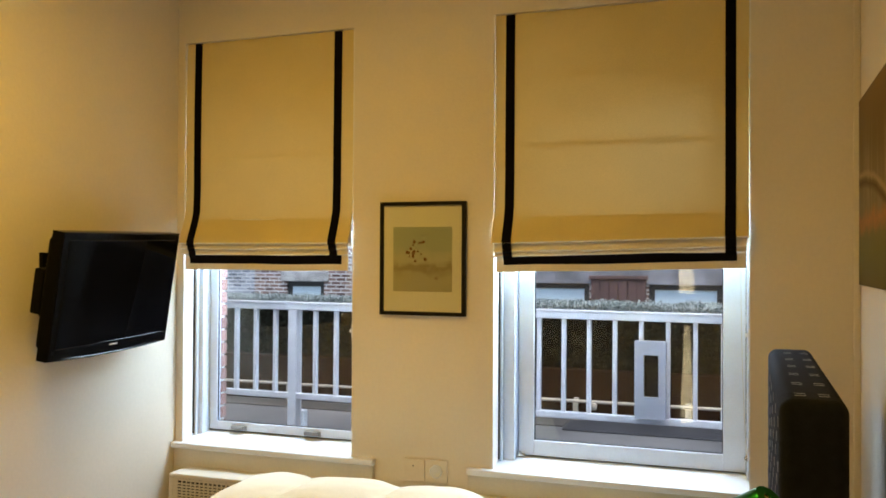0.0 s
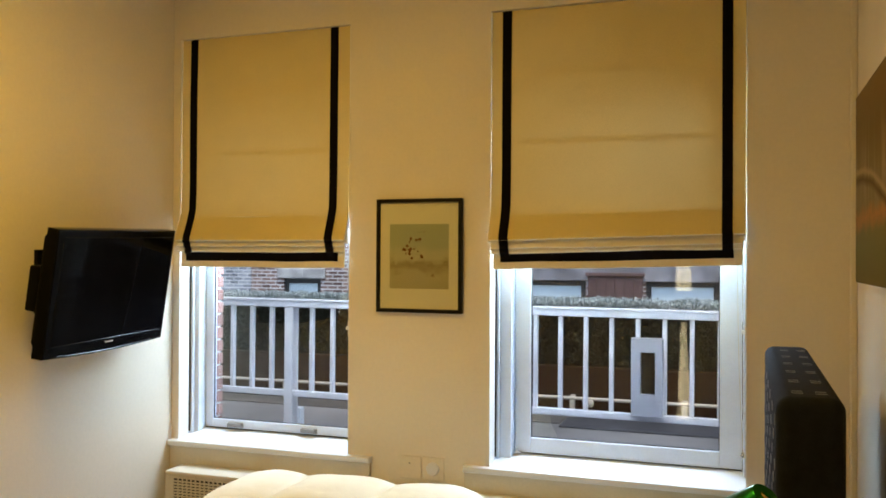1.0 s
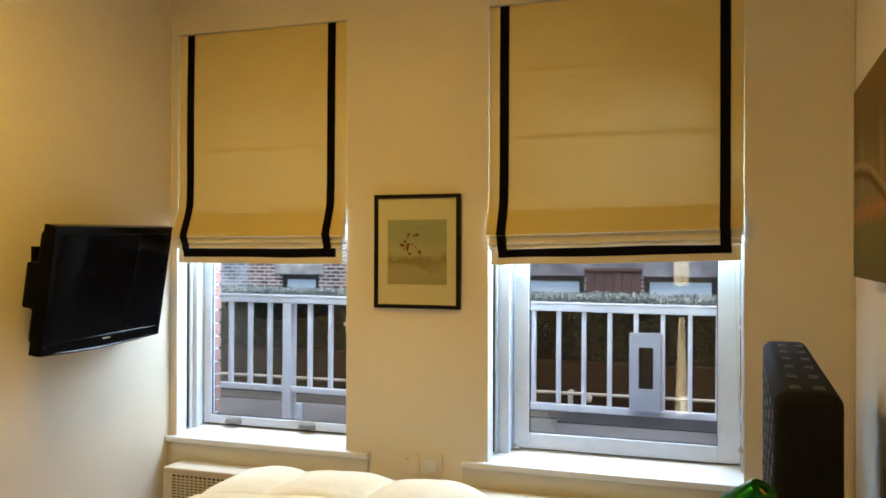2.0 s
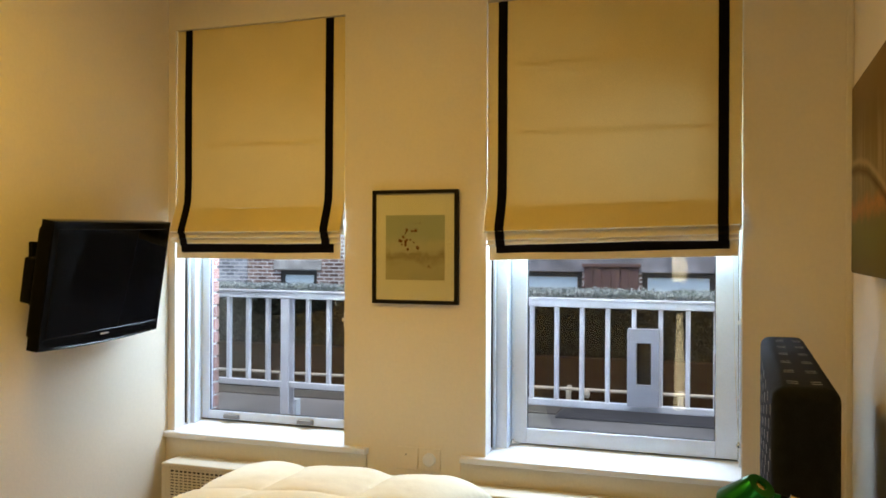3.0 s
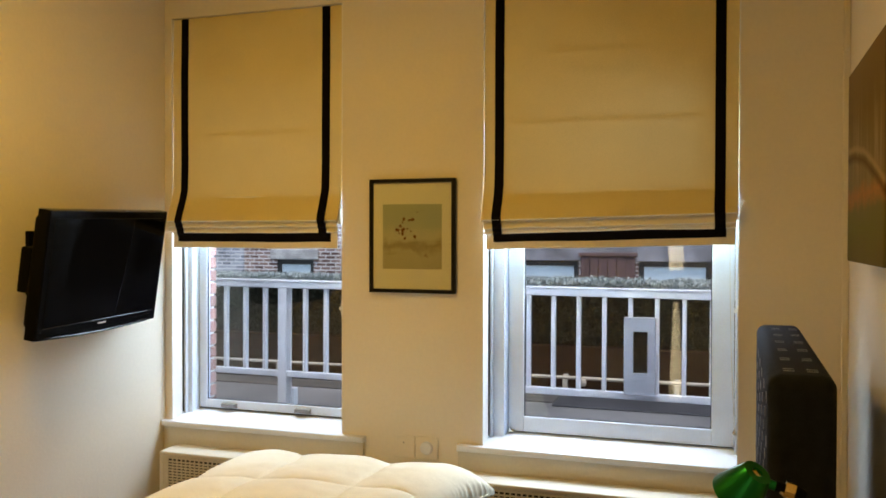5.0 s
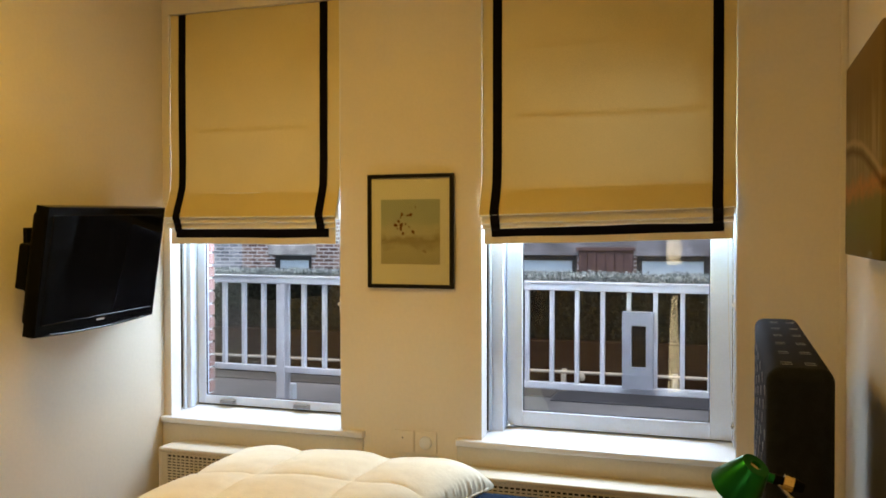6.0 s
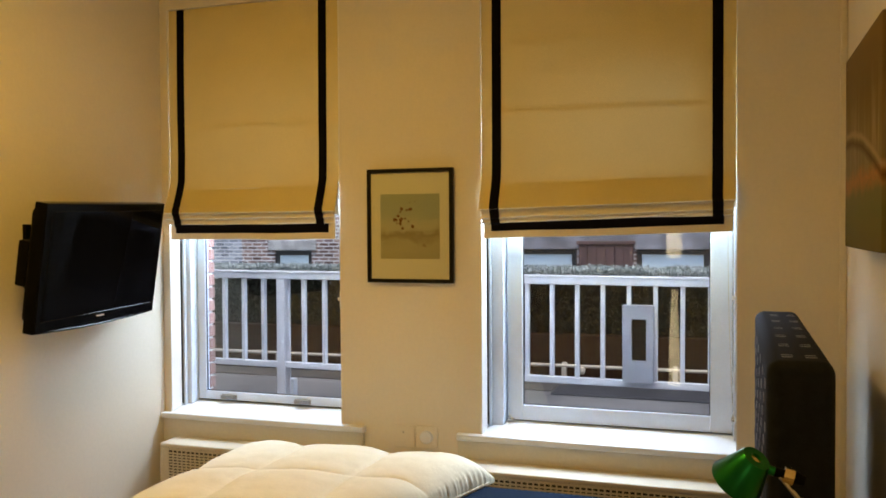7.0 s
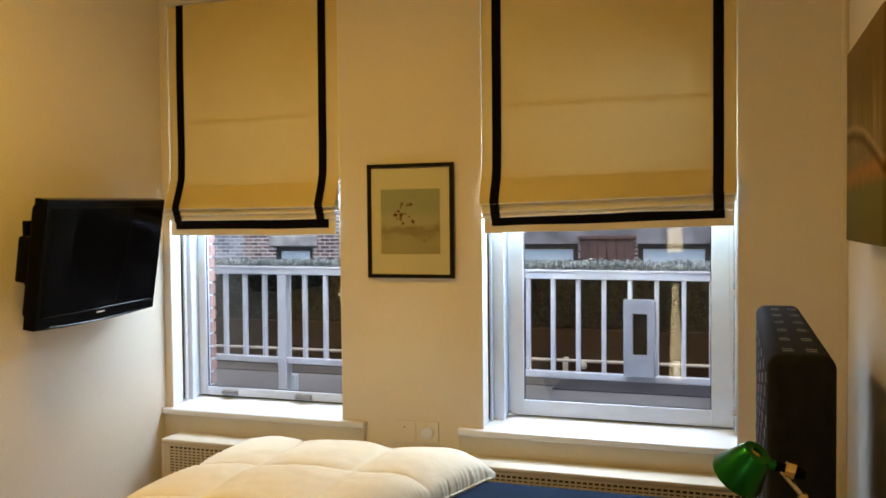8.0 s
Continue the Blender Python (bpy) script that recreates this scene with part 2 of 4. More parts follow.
def hose(bm, pts, r, sides=6):
    """One continuous round strand through the points."""
    rings = []
    for i, p in enumerate(pts):
        d = (pts[min(i + 1, len(pts) - 1)] - pts[max(i - 1, 0)])
        q = d.to_track_quat("Z", "Y")
        rings.append([bm.verts.new(p + q @ Vector((r * math.cos(2 * math.pi * k / sides), r * math.sin(2 * math.pi * k / sides), 0))) for k in range(sides)])
    for a, b in zip(rings, rings[1:]):
        for k in range(sides):
            j = (k + 1) % sides
            bm.faces.new((a[k], a[j], b[j], b[k]))
    return bm


def lathe(profile, sides=40):
    """A body of revolution about z from (radius, height) pairs."""
    bm = bmesh.new()
    rings = [[bm.verts.new((r * math.cos(2 * math.pi * i / sides), r * math.sin(2 * math.pi * i / sides), z)) for i in range(sides)]
             for r, z in profile]
    for a, b in zip(rings, rings[1:]):
        for i in range(sides):
            j = (i + 1) % sides
            bm.faces.new((a[i], a[j], b[j], b[i]))
    return bm


def mesh_of(name, bm, material, smooth=False):
    bmesh.ops.recalc_face_normals(bm, faces=bm.faces[:])
    me = bpy.data.meshes.new(name)
    bm.to_mesh(me)
    bm.free()
    for m in (material if isinstance(material, (list, tuple)) else [material]):
        me.materials.append(m)
    if smooth:
        me.shade_smooth()
        me.set_sharp_from_angle(angle=radians(35))
    return me


def part(name, bm, material, parent, label="", smooth=False):
    ob = new(name, mesh_of(name, bm, material, smooth))
    ob.parent = parent
    return tagged(ob, label)


def thing(name, label, category, bm=None, material=None, at=(0, 0, 0), group="", kind="", smooth=False):
    ob = new(name, mesh_of(name, bm, material, smooth) if bm else None)
    ob.location = at
    return tagged(ob, label, category, group, kind)


def even_shading(ob):
    """Keeps the flat sides flat and lets only the rounded edges turn the light."""
    ob.modifiers.new("even", "WEIGHTED_NORMAL").keep_sharp = True
    return ob


# ---- room shell ----
RX, BACK, TOP = 3.135, -5.4, 3.0
L0, L1, R0, R1 = 0.042, 0.980, 1.668, 2.733
SILL, HEAD = 0.620, 2.630


def wall_layer(y0, y1, l0, l1, r0, r1, z0, z1, xa=-0.2, xb=RX + 0.2):
    return ((xa, l0, y0, y1, 0, TOP), (l1, r0, y0, y1, 0, TOP), (r1, xb, y0, y1, 0, TOP),
            (l0, l1, y0, y1, 0, z0), (l0, l1, y0, y1, z1, TOP), (r0, r1, y0, y1, 0, z0), (r0, r1, y0, y1, z1, TOP))


wall_north = thing("wall_north", "cream painted plaster wall with two deep window openings", "wall",
                   boxes(*wall_layer(0, 0.080, L0 - 0.004, L1 + 0.004, R0 - 0.004, R1 + 0.004, 0.590, HEAD)), M_WALL, kind="structure")
for a in (L0 - 0.0038, L1, R0 - 0.0038, R1):
    part("reveal_lining", boxes((a, a + 0.0038, -0.0008, 0.0798, SILL, HEAD - 0.001)), M_REVEAL, wall_north, "white painted reveal")
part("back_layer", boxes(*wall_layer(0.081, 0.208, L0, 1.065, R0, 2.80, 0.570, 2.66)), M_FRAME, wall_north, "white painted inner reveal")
part("mortar_layer", boxes(*wall_layer(0.210, 0.300, 0.084, 0.96, 1.674, 2.72, 0.50, 2.60, -4.0, 7.0)), M_MORTAR, wall_north, "pale mortar core")
thing("wall_west", "cream painted plaster side wall carrying the television", "wall",
      boxes((-0.2, 0, BACK, -0.001, 0, TOP)), M_WALL, kind="structure")
thing("wall_east", "cream painted plaster wall behind the bed head", "wall",
      boxes((RX, RX + 0.2, BACK, -0.001, 0, TOP)), M_WALL, kind="structure")
thing("wall_south", "plain cream painted back wall", "wall", boxes((-0.2, RX + 0.2, BACK - 0.2, BACK - 0.001, 0, TOP)), M_WALL, kind="structure")
thing("ceiling", "plain off-white painted ceiling", "ceiling", boxes((-0.2, RX + 0.2, BACK - 0.2, 0.300, TOP + 0.001, TOP + 0.2)), M_CEIL, kind="structure")
# floor is out of view; pale tone picked to bounce light onto lower walls
floor = thing("floor", "unseen oak strip floor, pale to bounce light", "floor", boxes((-0.2, RX + 0.2, BACK - 0.2, 0, -0.2, -0.015)), M_DARK, kind="structure")
thing("trim", "narrow painted corner moulding", "trim", boxes((RX - 0.026, RX, -0.014, -0.001, 0.0, TOP), bevel=0.005), M_WALL, kind="structure")

# ---- windows ----
def window(name, x0, x1, sash0, glass0, glass1, sash1, glass_z, lifts):
    w = thing(name, "white painted sash window with clear glass in a deep reveal", "window", kind="structure")
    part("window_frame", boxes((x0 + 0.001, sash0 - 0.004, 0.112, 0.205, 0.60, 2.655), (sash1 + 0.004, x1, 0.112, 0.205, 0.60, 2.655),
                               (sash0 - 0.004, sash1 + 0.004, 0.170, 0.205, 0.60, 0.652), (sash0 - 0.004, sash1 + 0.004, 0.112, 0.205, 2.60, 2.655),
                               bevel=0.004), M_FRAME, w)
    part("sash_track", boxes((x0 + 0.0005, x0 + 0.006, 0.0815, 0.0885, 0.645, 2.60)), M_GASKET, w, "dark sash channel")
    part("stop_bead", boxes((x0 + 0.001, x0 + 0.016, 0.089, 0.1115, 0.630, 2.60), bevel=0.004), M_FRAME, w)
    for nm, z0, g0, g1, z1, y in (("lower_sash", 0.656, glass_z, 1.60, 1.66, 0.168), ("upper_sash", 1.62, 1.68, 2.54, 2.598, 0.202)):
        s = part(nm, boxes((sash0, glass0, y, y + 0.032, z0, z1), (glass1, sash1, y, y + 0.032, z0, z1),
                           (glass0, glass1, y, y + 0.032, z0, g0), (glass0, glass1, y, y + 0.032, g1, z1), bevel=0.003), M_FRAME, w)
        part("gasket", boxes((glass0, glass0 + 0.004, y + 0.008, y + 0.016, g0, g1), (glass1 - 0.004, glass1, y + 0.008, y + 0.016, g0, g1),
                             (glass0 + 0.004, glass1 - 0.004, y + 0.008, y + 0.016, g0, g0 + 0.004)), M_GASKET, s, "thin dark glazing line")
        pane = part("pane", boxes((glass0 - 0.003, glass1 + 0.003, y + 0.0165, y + 0.0205, g0 - 0.003, g1 + 0.003)), M_GLASS, s, "clear glass")
        pane.visible_shadow = False
        if nm == "lower_sash":
            part("seal", boxes((sash0 + 0.002, sash1 - 0.002, y - 0.003, y + 0.030, 0.6522 if lifts else 0.6535, 0.6575 if lifts else 0.6558)), M_GASKET, s, "dark gap under the sash")
            for lx in lifts:
                bm = boxes((lx - 0.044, lx + 0.044, y - 0.005, y, z0 + 0.006, z0 + 0.030), bevel=0.002)
                box(bm, lx - 0.038, lx + 0.038, y - 0.022, y - 0.005, z0 + 0.024, z0 + 0.029)
                box(bm, lx - 0.038, lx + 0.038, y - 0.026, y - 0.022, z0 + 0.012, z0 + 0.029)
                part("sash_lift", bm, M_LIFT, s, "small grey metal finger lift")
    return w


window("window_1", L0, 1.063, 0.085, 0.129, 0.945, 1.010, 0.700, (0.268, 0.690))
window("window_2", R0, 2.798, 1.740, 1.812, 2.628, 2.718, 0.726, ())


def sill(x0, x1, jl, jr):
    bm = bmesh.new()
    pts = ((x0, -0.040), (x1, -0.040), (x1, -0.001), (jr, -0.001), (jr, 0.169), (jl, 0.169), (jl, -0.001), (x0, -0.001))
    lo, hi = [[bm.verts.new((x, y, z + (0.029 * (y + 0.001) / 0.17 if y > 0 else 0))) for x, y in pts] for z in (0.592, SILL)]
    bm.faces.new(hi)
    bm.faces.new(lo[::-1])
    for i in range(8):
        j = (i + 1) % 8
        bm.faces.new((lo[i], lo[j], hi[j], hi[i]))
    bmesh.ops.recalc_face_normals(bm, faces=bm.faces[:])
    bmesh.ops.bevel(bm, geom=[e for e in bm.edges if all(v.co.y < -0.03 for v in e.verts)], offset=0.007, segments=3, affect="EDGES", profile=0.5)
    return bm


for i, (a, b, c, d) in enumerate(((0.001, 1.105, L0 + 0.001, L1 - 0.001), (1.556, R1 + 0.01, R0 + 0.001, R1 - 0.001))):
    s = thing("window_sill", "white gloss painted wooden window sill", "window sill", sill(a, b, c, d), M_TRIM, kind="structure", smooth=True)
    part("apron", boxes((a + 0.001, b - 0.006, -0.020, -0.001, 0.40, 0.591), bevel=0.003), M_RAD, s, "cream painted apron board")


# ---- roman shades ----
def shade(x0, x1, slope, lift, drop, inset):
    """A roman shade hung inside its opening; a hanging sheet, a pouch, two gathered folds and the hem."""
    root = thing("roman_shade", "cream fabric roman shade with black ribbon borders, half lowered", "window shade", group="roman shades")
    w = x1 - x0
    prof = [(0.016, HEAD - 0.004), (0.012, 2.343), (0.0122, 2.335), (0.012, 2.327), (0.012, 2.053), (0.0122, 2.045), (0.012, 2.037), (0.012, 1.90), (0.006, 1.77), (-0.010, 1.72), (-0.034, 1.66 + lift), (-0.046, 1.630 + lift), (-0.047, 1.618 + lift),
            (-0.040, 1.612 + lift)]
    fold1 = [(-0.034, 1.621 + lift), (-0.030, 1.606), (-0.036, 1.592), (-0.034, 1.587)]
    fold2 = [(-0.024, 1.596), (-0.022, 1.580), (-0.027, 1.572 - drop * 0.6), (-0.024, 1.568 - drop * 0.6)]
    hem = [(-0.014, 1.580), (-0.014, 1.545 - drop), (-0.016, 1.500 - drop)]

    def strip(pts, a, b, proud, cols=14, wave=0.0, seed=0.0):
        """A cloth strip from a to b across, along the profile, with a soft unevenness."""
        bm = bmesh.new()
        fine = []
        for (y0, z0), (y1, z1) in zip(pts, pts[1:]):
            k = max(1, int(abs(z1 - z0) / 0.04))
            fine += [(y0 + (y1 - y0) * i / k, z0 + (z1 - z0) * i / k) for i in range(k)]
        fine.append(pts[-1])
        grid = []
        for y, z in fine:
            row = []
            for i in range(cols + 1):
                x = a + (b - a) * i / cols
                p = noise.noise((x * 3.1 + seed, z * 2.3, 1.7))
                q = noise.noise((x * 4.0 + seed, 9.1, 0.3))
                row.append(bm.verts.new((x, y - proud + 0.005 * p * min(1, (HEAD - z) * 2), z + wave * q + slope * (x - (x0 + x1) / 2) * max(0.0, min(1.0, (1.80 - z) / 0.14)))))
            grid.append(row)
        for r0, r1 in zip(grid, grid[1:]):
            for i in range(cols):
                bm.faces.new((r0[i], r0[i + 1], r1[i + 1], r1[i]))
        return bm

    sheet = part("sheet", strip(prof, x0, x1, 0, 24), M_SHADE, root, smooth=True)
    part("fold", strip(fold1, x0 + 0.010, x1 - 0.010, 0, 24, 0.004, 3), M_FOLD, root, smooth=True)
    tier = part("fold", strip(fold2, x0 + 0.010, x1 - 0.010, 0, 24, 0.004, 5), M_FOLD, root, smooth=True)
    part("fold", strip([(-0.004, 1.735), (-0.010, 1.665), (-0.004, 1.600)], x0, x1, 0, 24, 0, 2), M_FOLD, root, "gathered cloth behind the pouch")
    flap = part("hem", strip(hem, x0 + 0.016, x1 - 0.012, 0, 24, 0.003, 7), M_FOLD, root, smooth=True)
    ta, tb = 0.048, 0.042
    over = [(-0.0490, 1.622 + lift), (-0.0500, 1.612 + lift), (-0.0395, 1.600), (-0.0400, 1.588), (-0.0300, 1.578), (-0.0310, 1.569 - drop * 0.6),
            (-0.0170, 1.556 - drop), (-0.0165, 1.532 - drop)]
    for a in (x0 + ta, x1 - inset - tb):
        part("ribbon", strip(prof, a, a + tb, 0.0025, 3), M_TAPE, sheet, "black ribbon")
        part("ribbon", strip(over, a + 0.002, a + tb + 0.002, 0.0025, 3, 0.002, 3), M_TAPE, tier, "black ribbon over the folds")
    part("ribbon", strip([(-0.014, 1.572 - drop), (-0.014, 1.530 - drop)], x0 + ta + 0.010, x1 - ta + 0.002, 0.0025, 24, 0.003, 7), M_TAPE, flap, "black ribbon along the hem")
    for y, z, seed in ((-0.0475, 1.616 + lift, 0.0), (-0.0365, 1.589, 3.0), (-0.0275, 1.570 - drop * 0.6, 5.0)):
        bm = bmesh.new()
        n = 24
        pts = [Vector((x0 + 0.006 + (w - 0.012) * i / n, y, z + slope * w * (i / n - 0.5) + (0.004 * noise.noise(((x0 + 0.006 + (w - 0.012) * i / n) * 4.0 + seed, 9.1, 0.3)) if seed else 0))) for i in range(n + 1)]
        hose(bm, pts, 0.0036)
        part("piping", bm, M_PIPING, root, "folded edge, daylight put into its white")
    for z in (2.335, 2.045):
        part("batten", boxes((x0 + 0.014, x1 - 0.014, 0.026, 0.034, z - 0.006, z + 0.006)), M_CORD, root, "thin batten sewn behind the cloth")
    part("headrail", boxes((x0, x1, 0.020, 0.050, HEAD - 0.035, HEAD - 0.002)), M_TRIM, root)
    return root


shade(L0 + 0.0004, L1 - 0.002, 0.0, 0.0, 0.014, 0.064)
shade(R0 + 0.0004, R1 - 0.0015, 0.024, 0.010, 0.0, 0.050)

TV_W, TV_H = 0.800, 0.506
TV_POSE = pose(0.187, -0.676, 1.402, 0, 0, 95.2) @ pose(0, 0, 0, 9.1) @ pose(0, 0, 0, 0, -1.3)

# ---- television on its wall arm ----
def television():
    """Built facing -y about its centre, then turned; a bowed chin under the screen."""
    root = thing("television", "glossy black flat-panel television, switched off, on a wall arm", "television")
    w, h = TV_W, TV_H
    bm = bmesh.new()
    n = 24
    outline = []
    for i in range(n + 1):
        u = -1 + 2 * i / n
        outline.append((u * w / 2, -h / 2 - 0.012 * (1 - u * u)))
    for i in range(n + 1):
        u = 1 - 2 * i / n
        outline.append((u * w / 2, h / 2))
    front, back = [bm.verts.new((x, -0.03, z)) for x, z in outline], [bm.verts.new((x, 0.02, z)) for x, z in outline]
    bm.faces.new(front)
    bm.faces.new(back[::-1])
    k = len(outline)
    for i in range(k):
        j = (i + 1) % k
        bm.faces.new((front[i], back[i], back[j], front[j]))
    bmesh.ops.recalc_face_normals(bm, faces=bm.faces[:])
    bmesh.ops.bevel(bm, geom=[e for e in bm.edges if all(v.co.y < -0.02 for v in e.verts)], offset=0.006, segments=3, affect="EDGES", profile=0.5)
    even_shading(part("bezel", bm, M_TVBLACK, root, smooth=True))
    bm = boxes((-w / 2 + 0.045, w / 2 - 0.045, 0.0205, 0.075, -h / 2 + 0.03, h / 2 - 0.03), bevel=0.018, segments=3)
    part("rear_housing", bm, M_TVMATT, root, smooth=True)
    part("screen", boxes((-w / 2 + 0.036, w / 2 - 0.036, -0.0315, -0.0302, -h / 2 + 0.048, h / 2 - 0.034)), M_SCREEN, root, "dark glossy screen")
    part("maker_mark", boxes((-0.026, 0.026, -0.0312, -0.0303, -h / 2 + 0.027, -h / 2 + 0.033)), M_LOGO, root, "small pale bar on the lower bezel")
    bm = bmesh.new()
    a, lo_, hi_ = w / 2 - 0.034, -h / 2 + 0.046, h / 2 - 0.032
    hose(bm, [Vector(p) for p in ((-a, -0.0315, lo_), (-a, -0.0315, hi_), (a, -0.0315, hi_), (a, -0.0315, lo_), (-a, -0.0315, lo_))], 0.0012)
    part("beading", bm, M_TVGLOSS, root, "shiny beading round the screen", smooth=True)
    bm = bmesh.new()
    hose(bm, [Vector((u * (w / 2 - 0.006), -0.0285, h / 2 - 0.0035)) for u in (-1, -0.5, 0, 0.5, 1)], 0.0035, 8)
    part("top_edge", bm, M_TVGLOSS, root, "glossy rounded top edge", smooth=True)
    bm = bmesh.new()
    pts = [Vector((u * w * 0.40, -0.031, -h / 2 + 0.006 - 0.010 * (1 - u * u))) for u in [-1 + i / 10 for i in range(21)]]
    hose(bm, pts, 0.0022)
    part("trim_line", bm, M_TVGLOSS, root, "thin shiny line along the chin")
    part("indicator", boxes((-w / 2 + 0.016, -w / 2 + 0.026, -0.0312, -0.0303, -h / 2 + 0.030, -h / 2 + 0.040)), M_TVMATT, root)
    root.matrix_world = TV_POSE
    return root


television()
mount = thing("wall_bracket", "black steel television wall bracket with a folding arm", "wall bracket")
back = TV_POSE @ Vector((-0.10, 0.080, 0.02))
part("wall_plate", boxes((0.001, 0.022, back.y - 0.12, back.y - 0.02, back.z - 0.13, back.z + 0.13), bevel=0.003), M_TVMATT, mount)
bm = bmesh.new()
tube(bm, (0.022, back.y - 0.07, back.z), (back.x, back.y, back.z), 0.022)
part("arm", bm, M_TVMATT, mount)
bm = boxes((-0.07, 0.07, 0.0755, 0.083, -0.09, 0.12), bevel=0.002)
bm.transform(TV_POSE)
part("mounting_plate", bm, M_TVMATT, mount)
bm = boxes((-TV_W / 2 + 0.055, -TV_W / 2 + 0.18, 0.0765, 0.125, -0.09, 0.09), bevel=0.008)
bm.transform(TV_POSE)
part("cable_box", bm, M_TVMATT, mount, "black box behind the set")

# ---- framed print between the windows ----
def framed_print():
    x0, x1, z0, z1 = 1.129, 1.542, 1.288, 1.804
    root = thing("picture_frame", "thin black wooden frame with a cream mount and a misty print", "picture", at=(0, 0, 0))
    f = 0.017
    part("frame", boxes((x0, x0 + f, -0.024, -0.001, z0, z1), (x1 - f, x1, -0.024, -0.001, z0, z1),
                        (x0 + f, x1 - f, -0.024, -0.001, z0, z0 + f), (x0 + f, x1 - f, -0.024, -0.001, z1 - f, z1), bevel=0.002), M_BLACKFRAME, root)
    part("mount_board", boxes((x0 + f, x1 - f, -0.012, -0.002, z0 + f, z1 - f)), M_MAT, root, "cream mount board")
    a0, a1 = x0 + 0.155 * (x1 - x0), x0 + 0.845 * (x1 - x0)
    b0, b1 = z1 - 0.790 * (z1 - z0), z1 - 0.222 * (z1 - z0)
    art = part("print", boxes((a0, a1, -0.0140, -0.0125, b0, b1)), M_PRINT, root, "grey-green misty landscape print")
    rng = random.Random(4)
    bm = bmesh.new()
    spots = ((0.34, 0.72), (0.30, 0.66), (0.45, 0.75), (0.49, 0.755), (0.52, 0.77), (0.27, 0.60), (0.24, 0.61), (0.33, 0.60), (0.345, 0.59),
             (0.36, 0.615), (0.28, 0.55), (0.42, 0.62), (0.48, 0.58), (0.54, 0.50), (0.56, 0.495), (0.38, 0.47), (0.34, 0.545), (0.36, 0.77),
             (0.72, 0.20), (0.76, 0.19), (0.74, 0.22), (0.50, 0.87), (0.59, 0.88))
    for u, v in spots:
        cx, cz, r = a0 + u * (a1 - a0), b0 + v * (b1 - b0), rng.uniform(0.0042, 0.0078) * (1 if v < 0.85 and v > 0.3 else 0.6)
        ring = [bm.verts.new((cx + r * rng.uniform(0.6, 1.2) * math.cos(t), -0.0144, cz + r * rng.uniform(0.7, 1.4) * math.sin(t)))
                for t in [i * math.pi / 4 for i in range(8)]]
        bm.faces.new(ring)
    tagged(part("ink_marks", bm, M_INK, art, "scattered dark red brush marks"), kind="stuff")
    pane = part("glazing", boxes((x0 + f, x1 - f, -0.0195, -0.018, z0 + f, z1 - f)), M_GLASS, root, "clear picture glass")
    pane.visible_shadow = False


def print_mat():
    """Pale grey-green sky over soft olive hills."""
    m = mat("misty_print", (0.34, 0.35, 0.27), rough=0.7, vary=0.06, scale=9, bump=0)
    n, l = m.node_tree.nodes, m.node_tree.links
    co, sep, nz, add, rp = (n.new("ShaderNodeTexCoord"), n.new("ShaderNodeSeparateXYZ"), n.new("ShaderNodeTexNoise"),
                            n.new("ShaderNodeMath"), n.new("ShaderNodeValToRGB"))
    l.new(co.outputs["Generated"], sep.inputs["Vector"])
    l.new(co.outputs["Generated"], nz.inputs["Vector"])
    nz.inputs["Scale"].default_value = 5.5
    nz.inputs["Detail"].default_value = 8
    nz.inputs["Roughness"].default_value = 0.62
    add.operation = "MULTIPLY_ADD"
    add.inputs[1].default_value = 0.60
    l.new(nz.outputs["Fac"], add.inputs[0])
    l.new(sep.outputs["Z"], add.inputs[2])
    e = rp.color_ramp.elements
    e[0].position, e[0].color = 0.25, (0.44, 0.40, 0.29, 1)
    e[1].position, e[1].color = 1.0, (0.40, 0.43, 0.38, 1)
    for p, cc in ((0.50, (0.48, 0.44, 0.33, 1)), (0.58, (0.40, 0.35, 0.25, 1)), (0.66, (0.31, 0.26, 0.18, 1)), (0.74, (0.44, 0.40, 0.31, 1)), (0.82, (0.52, 0.50, 0.42, 1))):
        x = e.new(p)
        x.color = cc
    l.new(add.outputs["Value"], rp.inputs["Fac"])
    l.new(rp.outputs["Color"], n["Principled BSDF"].inputs["Base Color"])
    return m


